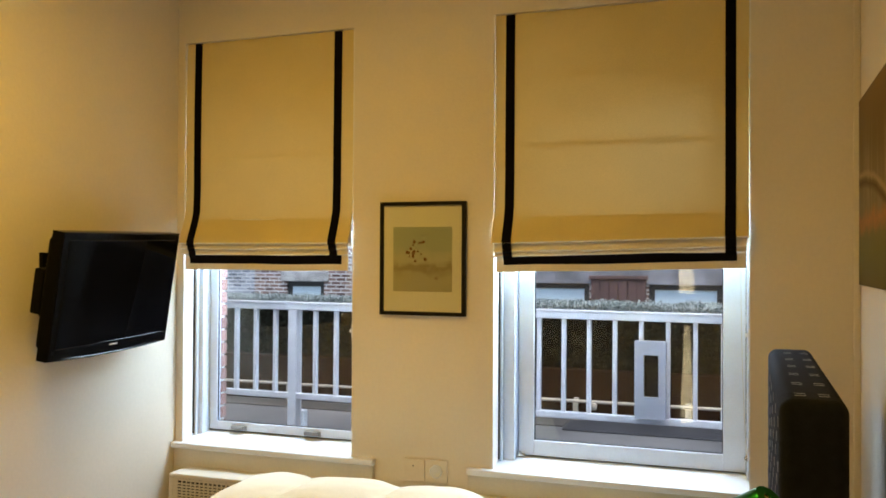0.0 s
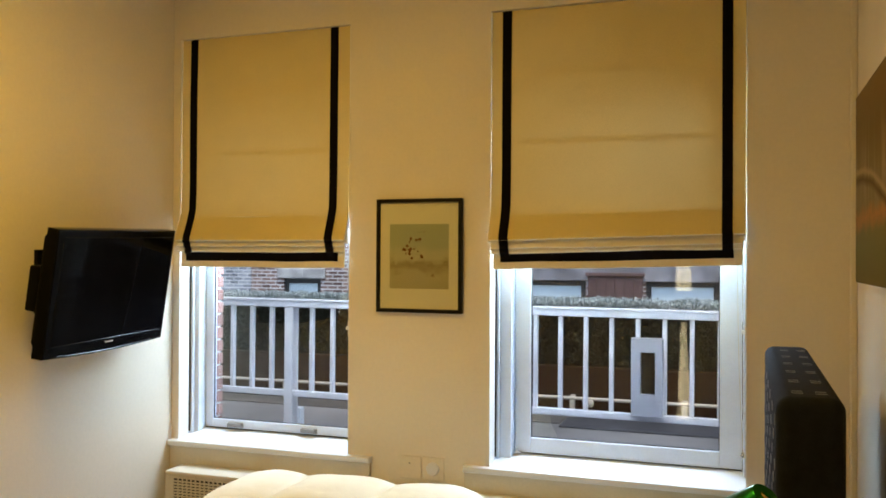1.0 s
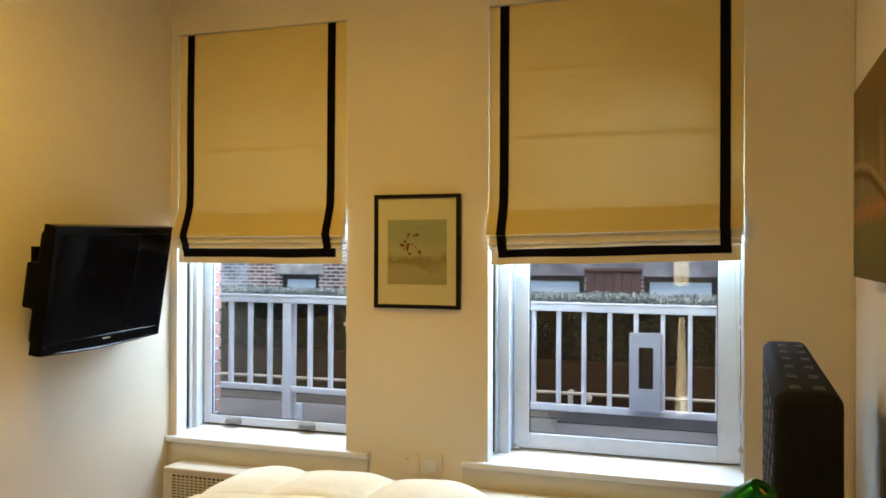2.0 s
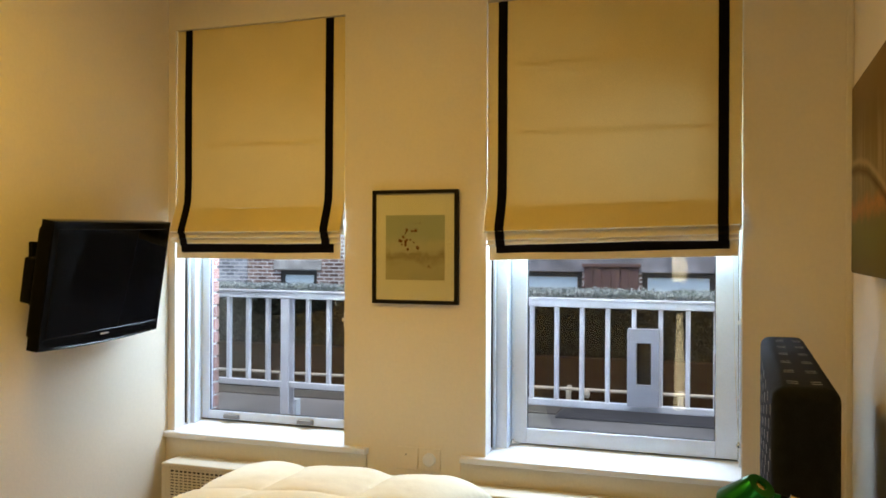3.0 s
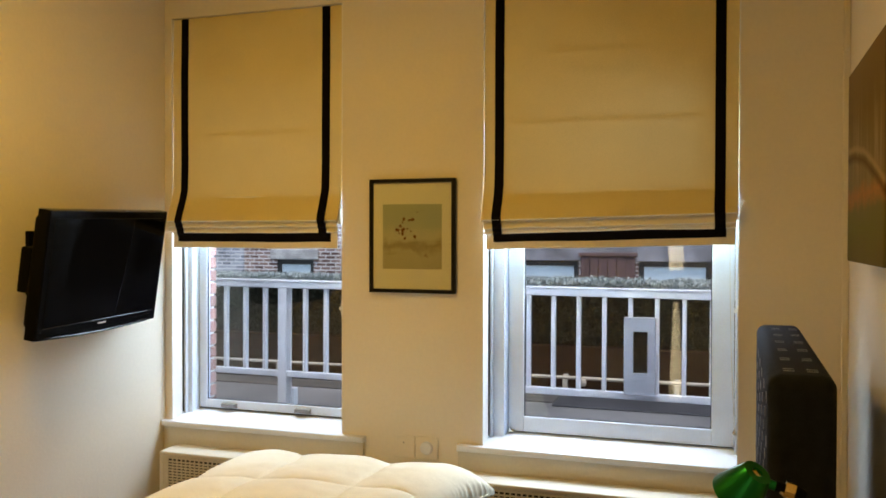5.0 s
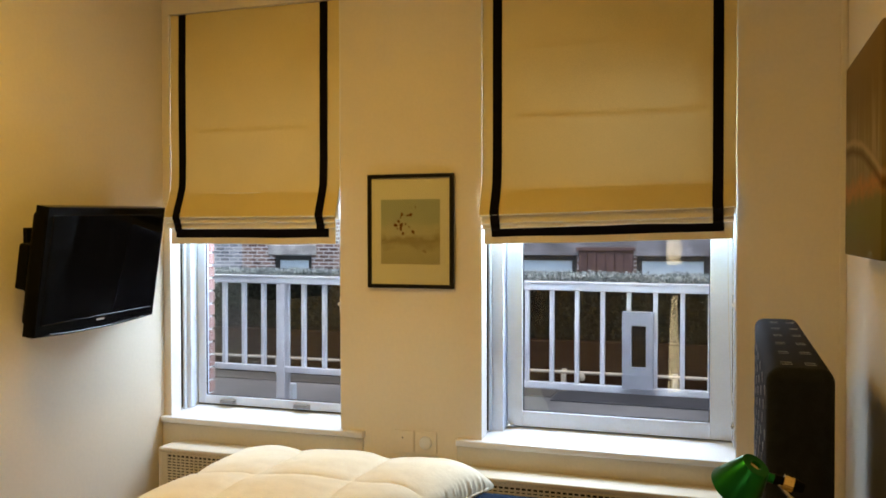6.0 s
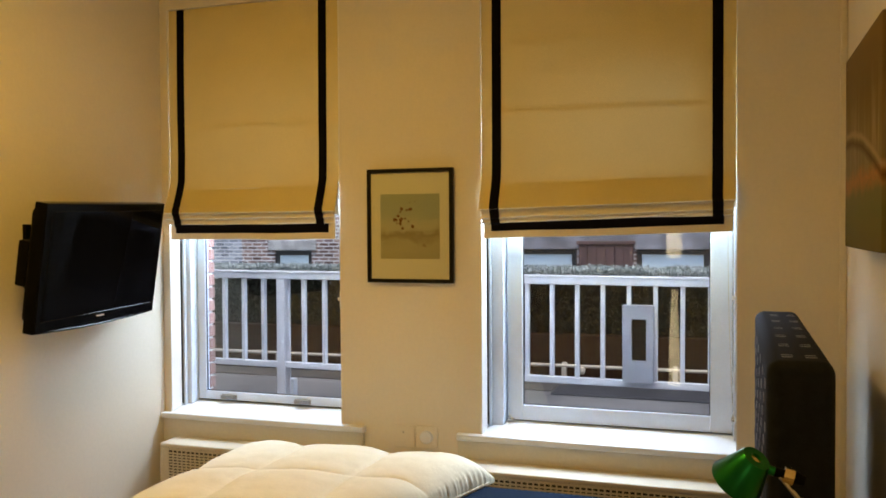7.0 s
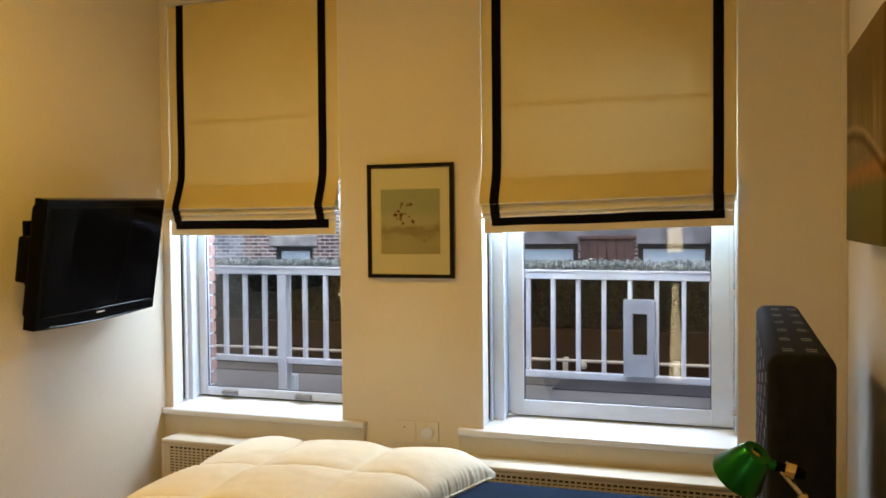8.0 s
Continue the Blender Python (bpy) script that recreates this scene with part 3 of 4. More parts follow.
def canvas_mat():
    """Brown woodland picture: upright pale trunks, a dark arching bough, rusty undergrowth and a mossy foot."""
    m = mat("brown_canvas_print", (0.16, 0.11, 0.05), rough=0.85, vary=0.2, scale=6, bump=0.04, spec=0.08)
    n, l = m.node_tree.nodes, m.node_tree.links
    co, sep = n.new("ShaderNodeTexCoord"), n.new("ShaderNodeSeparateXYZ")
    l.new(co.outputs["Generated"], sep.inputs["Vector"])

    def noise_of(stretch, size, detail):
        mp, nz = n.new("ShaderNodeMapping"), n.new("ShaderNodeTexNoise")
        mp.inputs["Scale"].default_value = stretch
        nz.inputs["Scale"].default_value, nz.inputs["Detail"].default_value = size, detail
        l.new(co.outputs["Generated"], mp.inputs["Vector"])
        l.new(mp.outputs["Vector"], nz.inputs["Vector"])
        return nz.outputs["Fac"]

    def calc(op, a, b):
        node = n.new("ShaderNodeMath")
        node.operation = op
        for k, v in enumerate((a, b)):
            if isinstance(v, float):
                node.inputs[k].default_value = v
            else:
                l.new(v, node.inputs[k])
        return node.outputs["Value"]

    def band(value, middle, wide):
        """1 at the middle, falling to 0 at that distance from it."""
        off = calc("ABSOLUTE", calc("SUBTRACT", value, middle), 0.0)
        return calc("MAXIMUM", calc("SUBTRACT", 1.0, calc("DIVIDE", off, wide)), 0.0)

    def over(under, colour, share):
        mx = n.new("ShaderNodeMix")
        mx.data_type = "RGBA"
        mx.inputs["B"].default_value = (*colour, 1)
        l.new(under, mx.inputs["A"])
        l.new(share, mx.inputs["Factor"])
        return mx.outputs["Result"]

    ramp = n.new("ShaderNodeValToRGB")
    e = ramp.color_ramp.elements
    e[0].position, e[0].color = 0.0, (0.15, 0.125, 0.045, 1)
    e[1].position, e[1].color = 1.0, (0.19, 0.125, 0.050, 1)
    for p, c3 in ((0.18, (0.16, 0.15, 0.05)), (0.45, (0.21, 0.16, 0.075)), (0.75, (0.16, 0.11, 0.045))):
        e.new(p).color = (*c3, 1)
    wob = noise_of((1, 2, 3), 2.5, 6)
    height = calc("ADD", sep.outputs["Z"], calc("MULTIPLY", calc("SUBTRACT", wob, 0.5), 0.12))
    l.new(height, ramp.inputs["Fac"])
    colour = ramp.outputs["Color"]
    trunks = calc("MULTIPLY", band(noise_of((1, 8, 0.6), 1.0, 4), 0.55, 0.09), band(height, 0.55, 0.30))
    colour = over(colour, (0.42, 0.33, 0.19), calc("MULTIPLY", trunks, 0.40))
    rust = calc("MULTIPLY", band(height, 0.33, 0.07), noise_of((1, 9, 14), 3.0, 6))
    colour = over(colour, (0.52, 0.20, 0.06), rust)
    bough = calc("ADD", sep.outputs["Z"], calc("MULTIPLY", calc("SUBTRACT", wob, 0.5), 0.03))
    curve = calc("ADD", bough, calc("MULTIPLY", calc("POWER", calc("SUBTRACT", 1.0, sep.outputs["Y"]), 2.0), 0.22))
    colour = over(colour, (0.08, 0.045, 0.018), calc("MULTIPLY", band(curve, 0.545, 0.035), 0.8))
    colour = over(colour, (0.40, 0.30, 0.15), calc("MULTIPLY", band(curve, 0.590, 0.025), 0.7))
    l.new(colour, n["Principled BSDF"].inputs["Base Color"])
    return m


M_PRINT, M_CANVAS = print_mat(), canvas_mat()
M_INK = mat("red_ink", (0.16, 0.035, 0.015), rough=0.7, bump=0)
framed_print()
canvas = thing("canvas_picture", "unframed brown woodland canvas picture on the wall", "picture")
part("stretched_canvas", boxes((3.060, RX - 0.002, -1.342, -0.632, 1.468, 2.054), bevel=0.004), M_CANVAS, canvas, smooth=True)

# ---- bed ----
BX0, BX1, BY0, BY1 = 0.78, 2.795, -1.55, -0.41
bed = thing("bed", "single bed with a navy fitted sheet and a dark base", "bed")
part("base", boxes((BX0 + 0.02, BX1, BY0 + 0.02, BY1 - 0.02, 0.10, 0.29), bevel=0.012), M_WOOD, bed)
for x in (BX0 + 0.08, BX1 - 0.08):
    for y in (BY0 + 0.08, BY1 - 0.08):
        bm = bmesh.new()
        tube(bm, (x, y, 0.0), (x, y, 0.10), 0.025, 0.03)
        part("leg", bm, M_WOOD, bed)
even_shading(part("mattress", boxes((BX0, BX1 - 0.002, BY0, BY1, 0.291, 0.528), bevel=0.045, segments=5), M_SHEET, bed, "mattress in a smooth navy sheet", smooth=True))

head = thing("headboard", "upholstered charcoal headboard with pale dash stitching", "headboard")
bm = boxes((2.795, 2.942, -1.568, -0.340, 0.03, 1.230))
bmesh.ops.bevel(bm, geom=[e for e in bm.edges if not all(v.co.z < 0.1 for v in e.verts)], offset=0.032, segments=8, affect="EDGES", profile=0.5)
panel = even_shading(part("padded_panel", bm, M_HEAD, head, smooth=True))
for y in (-1.40, -0.50):
    part("foot", boxes((2.85, 2.90, y - 0.03, y + 0.03, 0.0, 0.031)), M_WOOD, head)
top_me = mesh_of("stitch", boxes((-0.0125, 0.0125, -0.0026, 0.0026, -0.002, 0.0005)), M_STITCH)
side_me = mesh_of("stitch", boxes((-0.0012, 0.001, -0.0032, 0.0032, -0.011, 0.011)), M_STITCHDIM)
places = [(top_me, x + 0.002 * k, -1.475 + 0.194 * k + d, 1.230) for k in range(6) for x in (2.843, 2.895) for d in (-0.016, 0.016)]
for i in range(12):
    for k in range(11):
        z = 1.165 - 0.105 * k + (0.0525 if i % 2 else 0)
        if z < 1.175:
            places += [(side_me, 2.795, -1.485 + 0.1 * i + d, z) for d in (-0.007, 0.007)]
for me_, x, y, z in places:
    ob = new("stitch", me_)
    ob.parent = panel
    ob.location = (x, y, z)
    ob.rotation_euler = (0, 0, random.uniform(-0.08, 0.08))


def duvet():
    """A quilted down duvet laid over the foot of the bed; puffed squares between seams, soft overhangs and a plump hem."""
    x0, y0, y1 = 0.735, -1.66, -0.385
    nx, ny = 150, 230
    sx = (0.60, 1.02, 1.425, 1.91)
    sy = (-1.70, -1.24, -0.80, -0.30)

    def cell(v, seams):
        for a, b in zip(seams, seams[1:]):
            if a <= v <= b:
                return (v - a) / (b - a)
        return 0.0

    bm = bmesh.new()
    top, low = [], []
    for i in range(nx + 1):
        tr, lr = [], []
        for j in range(ny + 1):
            u, v = i / nx, j / ny
            y = y0 + (y1 - y0) * v
            x1 = 1.815 + 0.30 * max(-0.9, y + 0.43)
            x = x0 + (x1 - x0) * u
            wx = x + 0.030 * noise.noise((x * 2.3, y * 2.9, 4.0))
            wy = y + 0.035 * noise.noise((x * 2.6, y * 2.1, 8.0)) + 0.03 * (x - 1.3)
            p = abs(math.sin(math.pi * cell(wx, sx))) * abs(math.sin(math.pi * cell(wy, sy)))
            puff = 0.036 * p ** 0.40
            puff += 0.010 * noise.noise((x * 4.5, y * 4.5, 0.5)) + 0.0035 * noise.noise((x * 17, y * 17, 2.5)) * (1 - 0.6 * p)
            e = min((0.12 + u) / 0.62, 1, (1 - v) / 0.10, v / 0.10)
            er = min(1, (1 - u) / 0.15)
            rise = math.sqrt(max(0.0, 1 - (1 - e) ** 2)) if e < 1 else 1.0
            rr = math.sqrt(max(0.0, 1 - (1 - er) ** 2)) if er < 1 else 1.0
            z = 0.540 + (0.090 + puff) * rise * (0.16 + 0.84 * rr)
            g = max(0.0, 1 - er * 8.0)
            ruffle = noise.noise((y * 60, 2.0, 1.0)) + 0.5 * noise.noise((y * 140, 5.0, 1.0))
            hem = 0.005 * ruffle * g
            tr.append(bm.verts.new((x + hem, y, z + 0.003 * ruffle * g)))
            lr.append(bm.verts.new((x + hem * 0.7, y, 0.5285)))
        top.append(tr)
        low.append(lr)
    for i in range(nx):
        for j in range(ny):
            bm.faces.new((top[i][j], top[i + 1][j], top[i + 1][j + 1], top[i][j + 1]))
            bm.faces.new((low[i][j], low[i][j + 1], low[i + 1][j + 1], low[i + 1][j]))
    rim = [(i, 0) for i in range(nx)] + [(nx, j) for j in range(ny)] + [(i, ny) for i in range(nx, 0, -1)] + [(0, j) for j in range(ny, 0, -1)]
    for (a, b), (c2, d2) in zip(rim, rim[1:] + rim[:1]):
        bm.faces.new((low[a][b], low[c2][d2], top[c2][d2], top[a][b]))
    return bm


quilt = thing("duvet", "plump cream quilted duvet folded over the foot of the bed", "duvet")
part("quilted_cover", duvet(), M_DUVET, quilt, smooth=True)
bm = bmesh.new()
pts = []
for i in range(200):
    y = -1.62 + 0.006 * i
    ruffle = noise.noise((y * 60, 2.0, 1.0)) + 0.5 * noise.noise((y * 140, 5.0, 1.0))
    pts.append(Vector((1.815 + 0.30 * max(-0.9, y + 0.43) + 0.006 * ruffle, y, 0.537 + 0.004 * ruffle)))
hose(bm, pts, 0.0042, 8)
part("hem_edge", bm, M_DUVET, quilt, "puckered cotton hem", smooth=True)

# ---- radiator cover ----
cover = thing("radiator_cover", "cream painted metal radiator cover with slotted grille", "radiator cover")
CX0, CX1, CY = 0.100, 3.00, -0.180
part("top_panel", boxes((CX0, CX1, CY - 0.004, -0.021, 0.488, 0.509), bevel=0.006, segments=3), M_RAD, cover, smooth=True)
part("end_panel", boxes((CX0, CX0 + 0.02, CY, -0.021, 0.0, 0.487)), M_RAD, cover)
part("end_panel", boxes((CX1 - 0.02, CX1, CY, -0.021, 0.0, 0.487)), M_RAD, cover)
# near-black sheet put in for the shade behind the grille
part("slot_shadow", boxes((CX0 + 0.021, CX1 - 0.021, CY + 0.03, CY + 0.034, 0.0, 0.487)), M_DARK, cover, "dark sheet as the shade behind the slots")
bm = bmesh.new()
GX0, GX1, GZ1, ROW, COL = 0.148, 2.95, 0.476, 0.0140, 0.0245
rows = 26
box(bm, CX0 + 0.021, GX0, CY, CY + 0.004, 0.0, 0.487)
box(bm, GX1, CX1 - 0.021, CY, CY + 0.004, 0.0, 0.487)
box(bm, GX0, GX1, CY, CY + 0.004, GZ1, 0.487)
box(bm, GX0, GX1, CY, CY + 0.004, 0.0, GZ1 - rows * ROW)
for r in range(1, rows):
    box(bm, GX0, GX1, CY, CY + 0.004, GZ1 - r * ROW - 0.0038, GZ1 - r * ROW + 0.0038)
for k in range(1, int((GX1 - GX0) / COL)):
    box(bm, GX0 + k * COL - 0.0035, GX0 + k * COL + 0.0035, CY + 0.0006, CY + 0.0034, GZ1 - rows * ROW, GZ1)
part("grille", bm, M_RAD, cover, "slotted metal grille")

# ---- blank plate and dial on the wall ----
plate = thing("blank_wall_plate", "painted-over square blank wall plate", "wall plate", boxes((1.249, 1.349, -0.009, -0.0005, 0.535, 0.638), bevel=0.003), M_WALL)
bm = boxes((1.292, 1.297, -0.011, -0.0095, 0.603, 0.608))
part("screw", bm, M_DARK, plate)
dial = thing("wall_dial", "painted square wall plate with a round dimmer dial", "dimmer", boxes((1.356, 1.459, -0.011, -0.0005, 0.537, 0.640), bevel=0.003), M_WALL)
bm = lathe([(0.0, 0.017), (0.026, 0.016), (0.029, 0.012), (0.030, 0.0)])
bm.transform(Matrix.Translation((1.408, -0.011, 0.590)) @ Matrix.Rotation(radians(90), 4, "X"))
part("knob", bm, M_TRIM, dial, "round knob", smooth=True)

# ---- green reading lamp ----
def reading_lamp():
    root = thing("reading_lamp", "green metal cone reading lamp on a jointed wall arm", "lamp")
    rimc, capc = Vector((2.729, -1.735, 0.995)), Vector((2.770, -1.762, 1.056))
    ax = (capc - rimc)
    q = ax.to_track_quat("Z", "Y")
    hgt = ax.length
    bm = lathe([(0.0540, 0.0), (0.0565, 0.0), (0.0570, 0.003), (0.0315, hgt - 0.003), (0.0300, hgt), (0.012, hgt + 0.0005), (0.011, hgt - 0.006), (0.0305, hgt - 0.007),
                (0.0540, 0.0)])
    bm.transform(Matrix.Translation(rimc) @ q.to_matrix().to_4x4())
    sh = part("shade", bm, M_GREEN, root, "green anodised cone shade", smooth=True)
    bm = lathe([(0.0, hgt - 0.004), (0.0125, hgt - 0.004), (0.0125, hgt - 0.007)])
    bm.transform(Matrix.Translation(rimc) @ q.to_matrix().to_4x4())
    part("vent", bm, M_BRASS, sh, "pale vent disc")
    a = Vector((2.797, -1.755, 1.031))
    joint = Vector((2.842, -1.755, 1.020))
    bm = bmesh.new()
    tube(bm, a - Vector((0.012, 0, -0.003)), a + Vector((0.008, 0, -0.002)), 0.010)
    part("neck", bm, M_GREEN, root, "green neck")
    bm = bmesh.new()
    tube(bm, a + Vector((0.008, 0, -0.002)), joint - Vector((0.0195, 0, -0.005)), 0.0105)
    tube(bm, joint + Vector((0.0005, 0, 0)), joint + Vector((0.020, 0, -0.006)), 0.0150, 0.0110)
    part("grip", bm, M_TVMATT, root, "black switch grip")
    bm = bmesh.new()
    tube(bm, joint - Vector((0.019, 0, -0.005)), joint, 0.0165)
    part("collar", bm, M_BRASS, root, "brass collar")
    bm = bmesh.new()
    elbow, foot = Vector((2.858, -1.757, 0.968)), Vector((3.05, -1.757, 0.62))
    tube(bm, a + Vector((0.018, -0.004, -0.010)), elbow, 0.0055, sides=10)
    tube(bm, elbow, foot, 0.0055, sides=10)
    part("arm", bm, M_CHROME, root, "steel arm")
    bm = bmesh.new()
    tube(bm, elbow + Vector((0, -0.010, 0)), elbow + Vector((0, 0.010, 0)), 0.010, sides=14)
    part("hinge", bm, M_BRASS, root, "brass hinge")
    bm = boxes((3.045, RX - 0.001, -1.772, -1.742, 0.60, 0.64), bevel=0.004)
    box(bm, RX - 0.012, RX - 0.0005, -1.797, -1.717, 0.55, 0.69)
    part("wall_mount", bm, M_CHROME, root)


reading_lamp()

# ---- shade cord with pull ----
cord = thing("blind_cord", "thin pale blind cord with a small metal acorn pull", "blind cord")
bm = bmesh.new()
pts = [Vector((2.700 + 0.022 * (i / 12) ** 2.2, -0.012 + 0.03 * (i / 12), 1.56 - 0.80 * i / 12)) for i in range(13)]
hose(bm, pts, 0.0011, 5)
part("string", bm, M_CORD, cord)
bm = lathe([(0.0, 0.022), (0.004, 0.021), (0.006, 0.014), (0.010, 0.006), (0.010, 0.0), (0.006, -0.006), (0.0, -0.007)], 16)
bm.transform(Matrix.Translation(pts[-1] - Vector((0, 0, 0.015))))
part("acorn", bm, M_CHROME, cord, "grey metal acorn", smooth=True)

# ---- small fittings by the windows ----
for x, z, h in ((L1 - 0.006, 1.205, 0.068), (R1 - 0.006, 1.245, 0.044)):
    cl = thing("cord_cleat", "small cream plastic cord cleat on the window reveal", "cord cleat", group="cord cleats")
    part("plate", boxes((x, x + 0.0055, 0.004, 0.018, z - h / 2, z + h / 2), bevel=0.001), M_TRIM, cl)
    part("horn", boxes((x - 0.012, x - 0.0005, 0.006, 0.016, z - 0.008, z + 0.008), bevel=0.002), M_TRIM, cl)
latch = thing("sash_latch", "small grey metal latch at the foot of the sash", "latch")
part("plate", boxes((1.742, 1.772, 0.148, 0.167, 0.654, 0.663), bevel=0.001), M_CHROME, latch)
bm = bmesh.new()
tube(bm, (1.752, 0.150, 0.6632), (1.752, 0.150, 0.676), 0.005, sides=10)
part("pin", bm, M_CHROME, latch)

# ---- ceiling light ----
lampc = thing("ceiling_light", "round warm white ceiling light", "ceiling light", at=LAMP)
part("rim", lathe([(0.0, TOP), (0.30, TOP), (0.305, TOP - 0.04), (0.295, TOP - 0.045), (0.29, TOP - 0.02), (0.0, TOP - 0.02)]), M_TRIM, lampc, smooth=True)
part("diffuser", lathe([(0.0, TOP - 0.10), (0.16, TOP - 0.09), (0.26, TOP - 0.06), (0.289, TOP - 0.022)]), glow_mat("warm_diffuser", (1.0, 0.56, 0.12), 1.5), lampc,
     "warm glowing diffuser", smooth=True)

# ---- two-tier paper lamp at the back of the room ----
def paper_lamp(x, y):
    root = thing("floor_lamp", "tall two-tier paper floor lamp with dark twigs on the paper", "lamp", at=(x, y, 0))
    part("foot", boxes((-0.085, 0.085, -0.085, 0.085, 0.0, 0.03), bevel=0.004), M_BLACKFRAME, root)
    bm = bmesh.new()
    tube(bm, (0, 0, 0.93), (0, 0, 1.235), 0.008)
    part("pole", bm, M_BLACKFRAME, root, "thin dark pole")
    rng = random.Random(8)
    for z0, z1, half, taper, glow, twigs in ((0.0305, 0.93, 0.055, 0.03, 2.4, (0.06, 0.10, 0.15, 0.72, 0.80)), (1.235, 1.56, 0.066, 0.0, 3.3, (1.28, 1.33, 1.40, 1.46))):
        bm = boxes((-half, half, -half, half, z0, z1), bevel=0.006)
        for v in bm.verts:
            if v.co.z > z1 - 0.01:
                v.co.x *= 1 - taper / half
        tier = part("paper_shade", bm, glow_mat("lit_paper", (1.0, 0.83, 0.48), glow), root, "softly lit yellow paper shade")
        for z in twigs:
            bm = bmesh.new()
            p = Vector((rng.uniform(-0.04, 0.0), half + 0.003, z))
            for _ in range(7):
                q = p + Vector((rng.uniform(-0.012, 0.028), 0, rng.uniform(-0.006, 0.028)))
                q.x = max(-half + 0.004, min(half - 0.004, q.x))
                tube(bm, p, q, 0.0026, sides=5)
                p = q
            part("twig", bm, M_BLACKFRAME, tier, "dark twig")
        k = 0
        while z0 + 0.02 + 0.026 * k < z1 - 0.01:
            z = z0 + 0.02 + 0.026 * k
            if half > 0.06 or z > 0.70:
                part("stitch", boxes((half - 0.004, half + 0.009, half - 0.012, half + 0.004, z, z + 0.011)), M_BLACKFRAME if half < 0.06 else M_MAT, tier, "coarse edge stitch")
            k += 1


paper_lamp(2.184, -4.35)

# ---- terrace and railing ----
thing("ground", "dark street ground between the houses", "ground", boxes((-400, 400, 0.30, 800, -2.6, -2.5)), M_GROUND, kind="structure")
thing("terrace", "grey concrete terrace slab", "terrace", boxes((-12, 12, 0.301, 5.2, -2.49, 0.17)), M_TERRACE, kind="structure")
# thin flat strip, darker than the terrace slab
mm = thing("dark_terrace_strip", "dark flat strip on the terrace", "roofing strip",
           boxes((1.31, 4.6, 3.22, 3.64, 0.1705, 0.185), bevel=0.006), M_DARKSLAB)
# second thin strip, a little darker than the slab
thing("trough_foot_strip", "thin grey-brown strip along the foot of the trough", "gutter strip",
      boxes((-5.5, 1.29, 3.36, 3.66, 0.1705, 0.182), bevel=0.005), M_FOOTSTRIP)
rail = thing("railing", "white painted metal railing with square balusters", "railing")
RY = 1.30
part("top_rail", boxes((-3.6, 5.2, RY - 0.030, RY + 0.030, 1.212, 1.252), bevel=0.006), M_RAIL, rail)
part("top_cap", boxes((-3.6, 5.2, RY - 0.038, RY + 0.038, 1.2525, 1.264), bevel=0.003), M_RAIL, rail)
part("bottom_rail", boxes((-3.6, 5.2, RY - 0.020, RY + 0.020, 0.636, 0.674), bevel=0.004), M_RAIL, rail)
PITCH = 0.1470
for px_ in (-1.962, -0.051, 3.330):
    part("post", boxes((px_ - 0.029, px_ + 0.029, RY - 0.045, RY - 0.0385, 0.17, 1.211), (px_ - 0.029, px_ + 0.029, RY + 0.021, RY + 0.034, 0.17, 1.211)), M_RAIL, rail)
bal = boxes((-0.012, 0.012, -0.0165, 0.0165, 0.6742, 1.2118), bevel=0.002)
bal_me = mesh_of("baluster", bal, M_RAIL)
for k in range(-24, 36):
    x = -0.051 + k * PITCH
    if k in (-13, 0, 23):
        continue
    ob = new("baluster", bal_me)
    ob.parent = rail
    ob.location = (x, RY, 0)

rail.rotation_euler = (0, 0.0044, 0)
rail.location = (0, 0, -0.002)

box_thing = thing("meter_box", "grey metal box with an upright dark window, fixed to the railing", "meter box")
bx0, bx1, bz0, bz1, by0, by1 = 2.131, 2.301, 0.664, 1.094, 1.215, 1.2825
part("housing", boxes((bx0, bx0 + 0.050, by0, by1, bz0, bz1), (bx1 - 0.040, bx1, by0, by1, bz0, bz1),
                      (bx0 + 0.050, bx1 - 0.040, by0, by1, bz0, 0.785), (bx0 + 0.050, bx1 - 0.040, by0, by1, 1.018, bz1)), M_BOX, box_thing)
part("dark_window", boxes((bx0 + 0.050, bx1 - 0.040, by0 + 0.03, by0 + 0.034, 0.785, 1.018)), M_TVMATT, box_thing, "dark recessed opening")
util = thing("utility_box", "small white utility box on the terrace beside the post", "utility box",
             boxes((-0.184, -0.094, 1.50, 1.56, 0.17, 0.520), bevel=0.006), M_TRIM)

# ---- hedge ----
hedge = thing("hedge", "clipped dense hedge with pale leaf tips in a timber trough", "hedge")
HX0, HX1, HY0, HY1 = -5.5, 6.5, 3.80, 4.60
part("trough", boxes((HX0, HX1, HY0 - 0.05, HY1, 0.17, 0.60), bevel=0.01), M_SOIL, hedge, "dark brown timber trough")
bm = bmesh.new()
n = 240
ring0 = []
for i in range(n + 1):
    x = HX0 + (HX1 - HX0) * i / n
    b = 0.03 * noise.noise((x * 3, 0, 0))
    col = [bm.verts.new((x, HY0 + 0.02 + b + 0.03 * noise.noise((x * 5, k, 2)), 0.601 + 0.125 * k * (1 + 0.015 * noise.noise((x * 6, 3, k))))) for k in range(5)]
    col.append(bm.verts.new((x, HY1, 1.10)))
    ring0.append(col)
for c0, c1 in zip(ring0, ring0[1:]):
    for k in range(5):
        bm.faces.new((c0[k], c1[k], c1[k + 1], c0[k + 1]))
part("core", bm, M_TWIG, hedge, "twiggy inside, shade put in its dark colour")


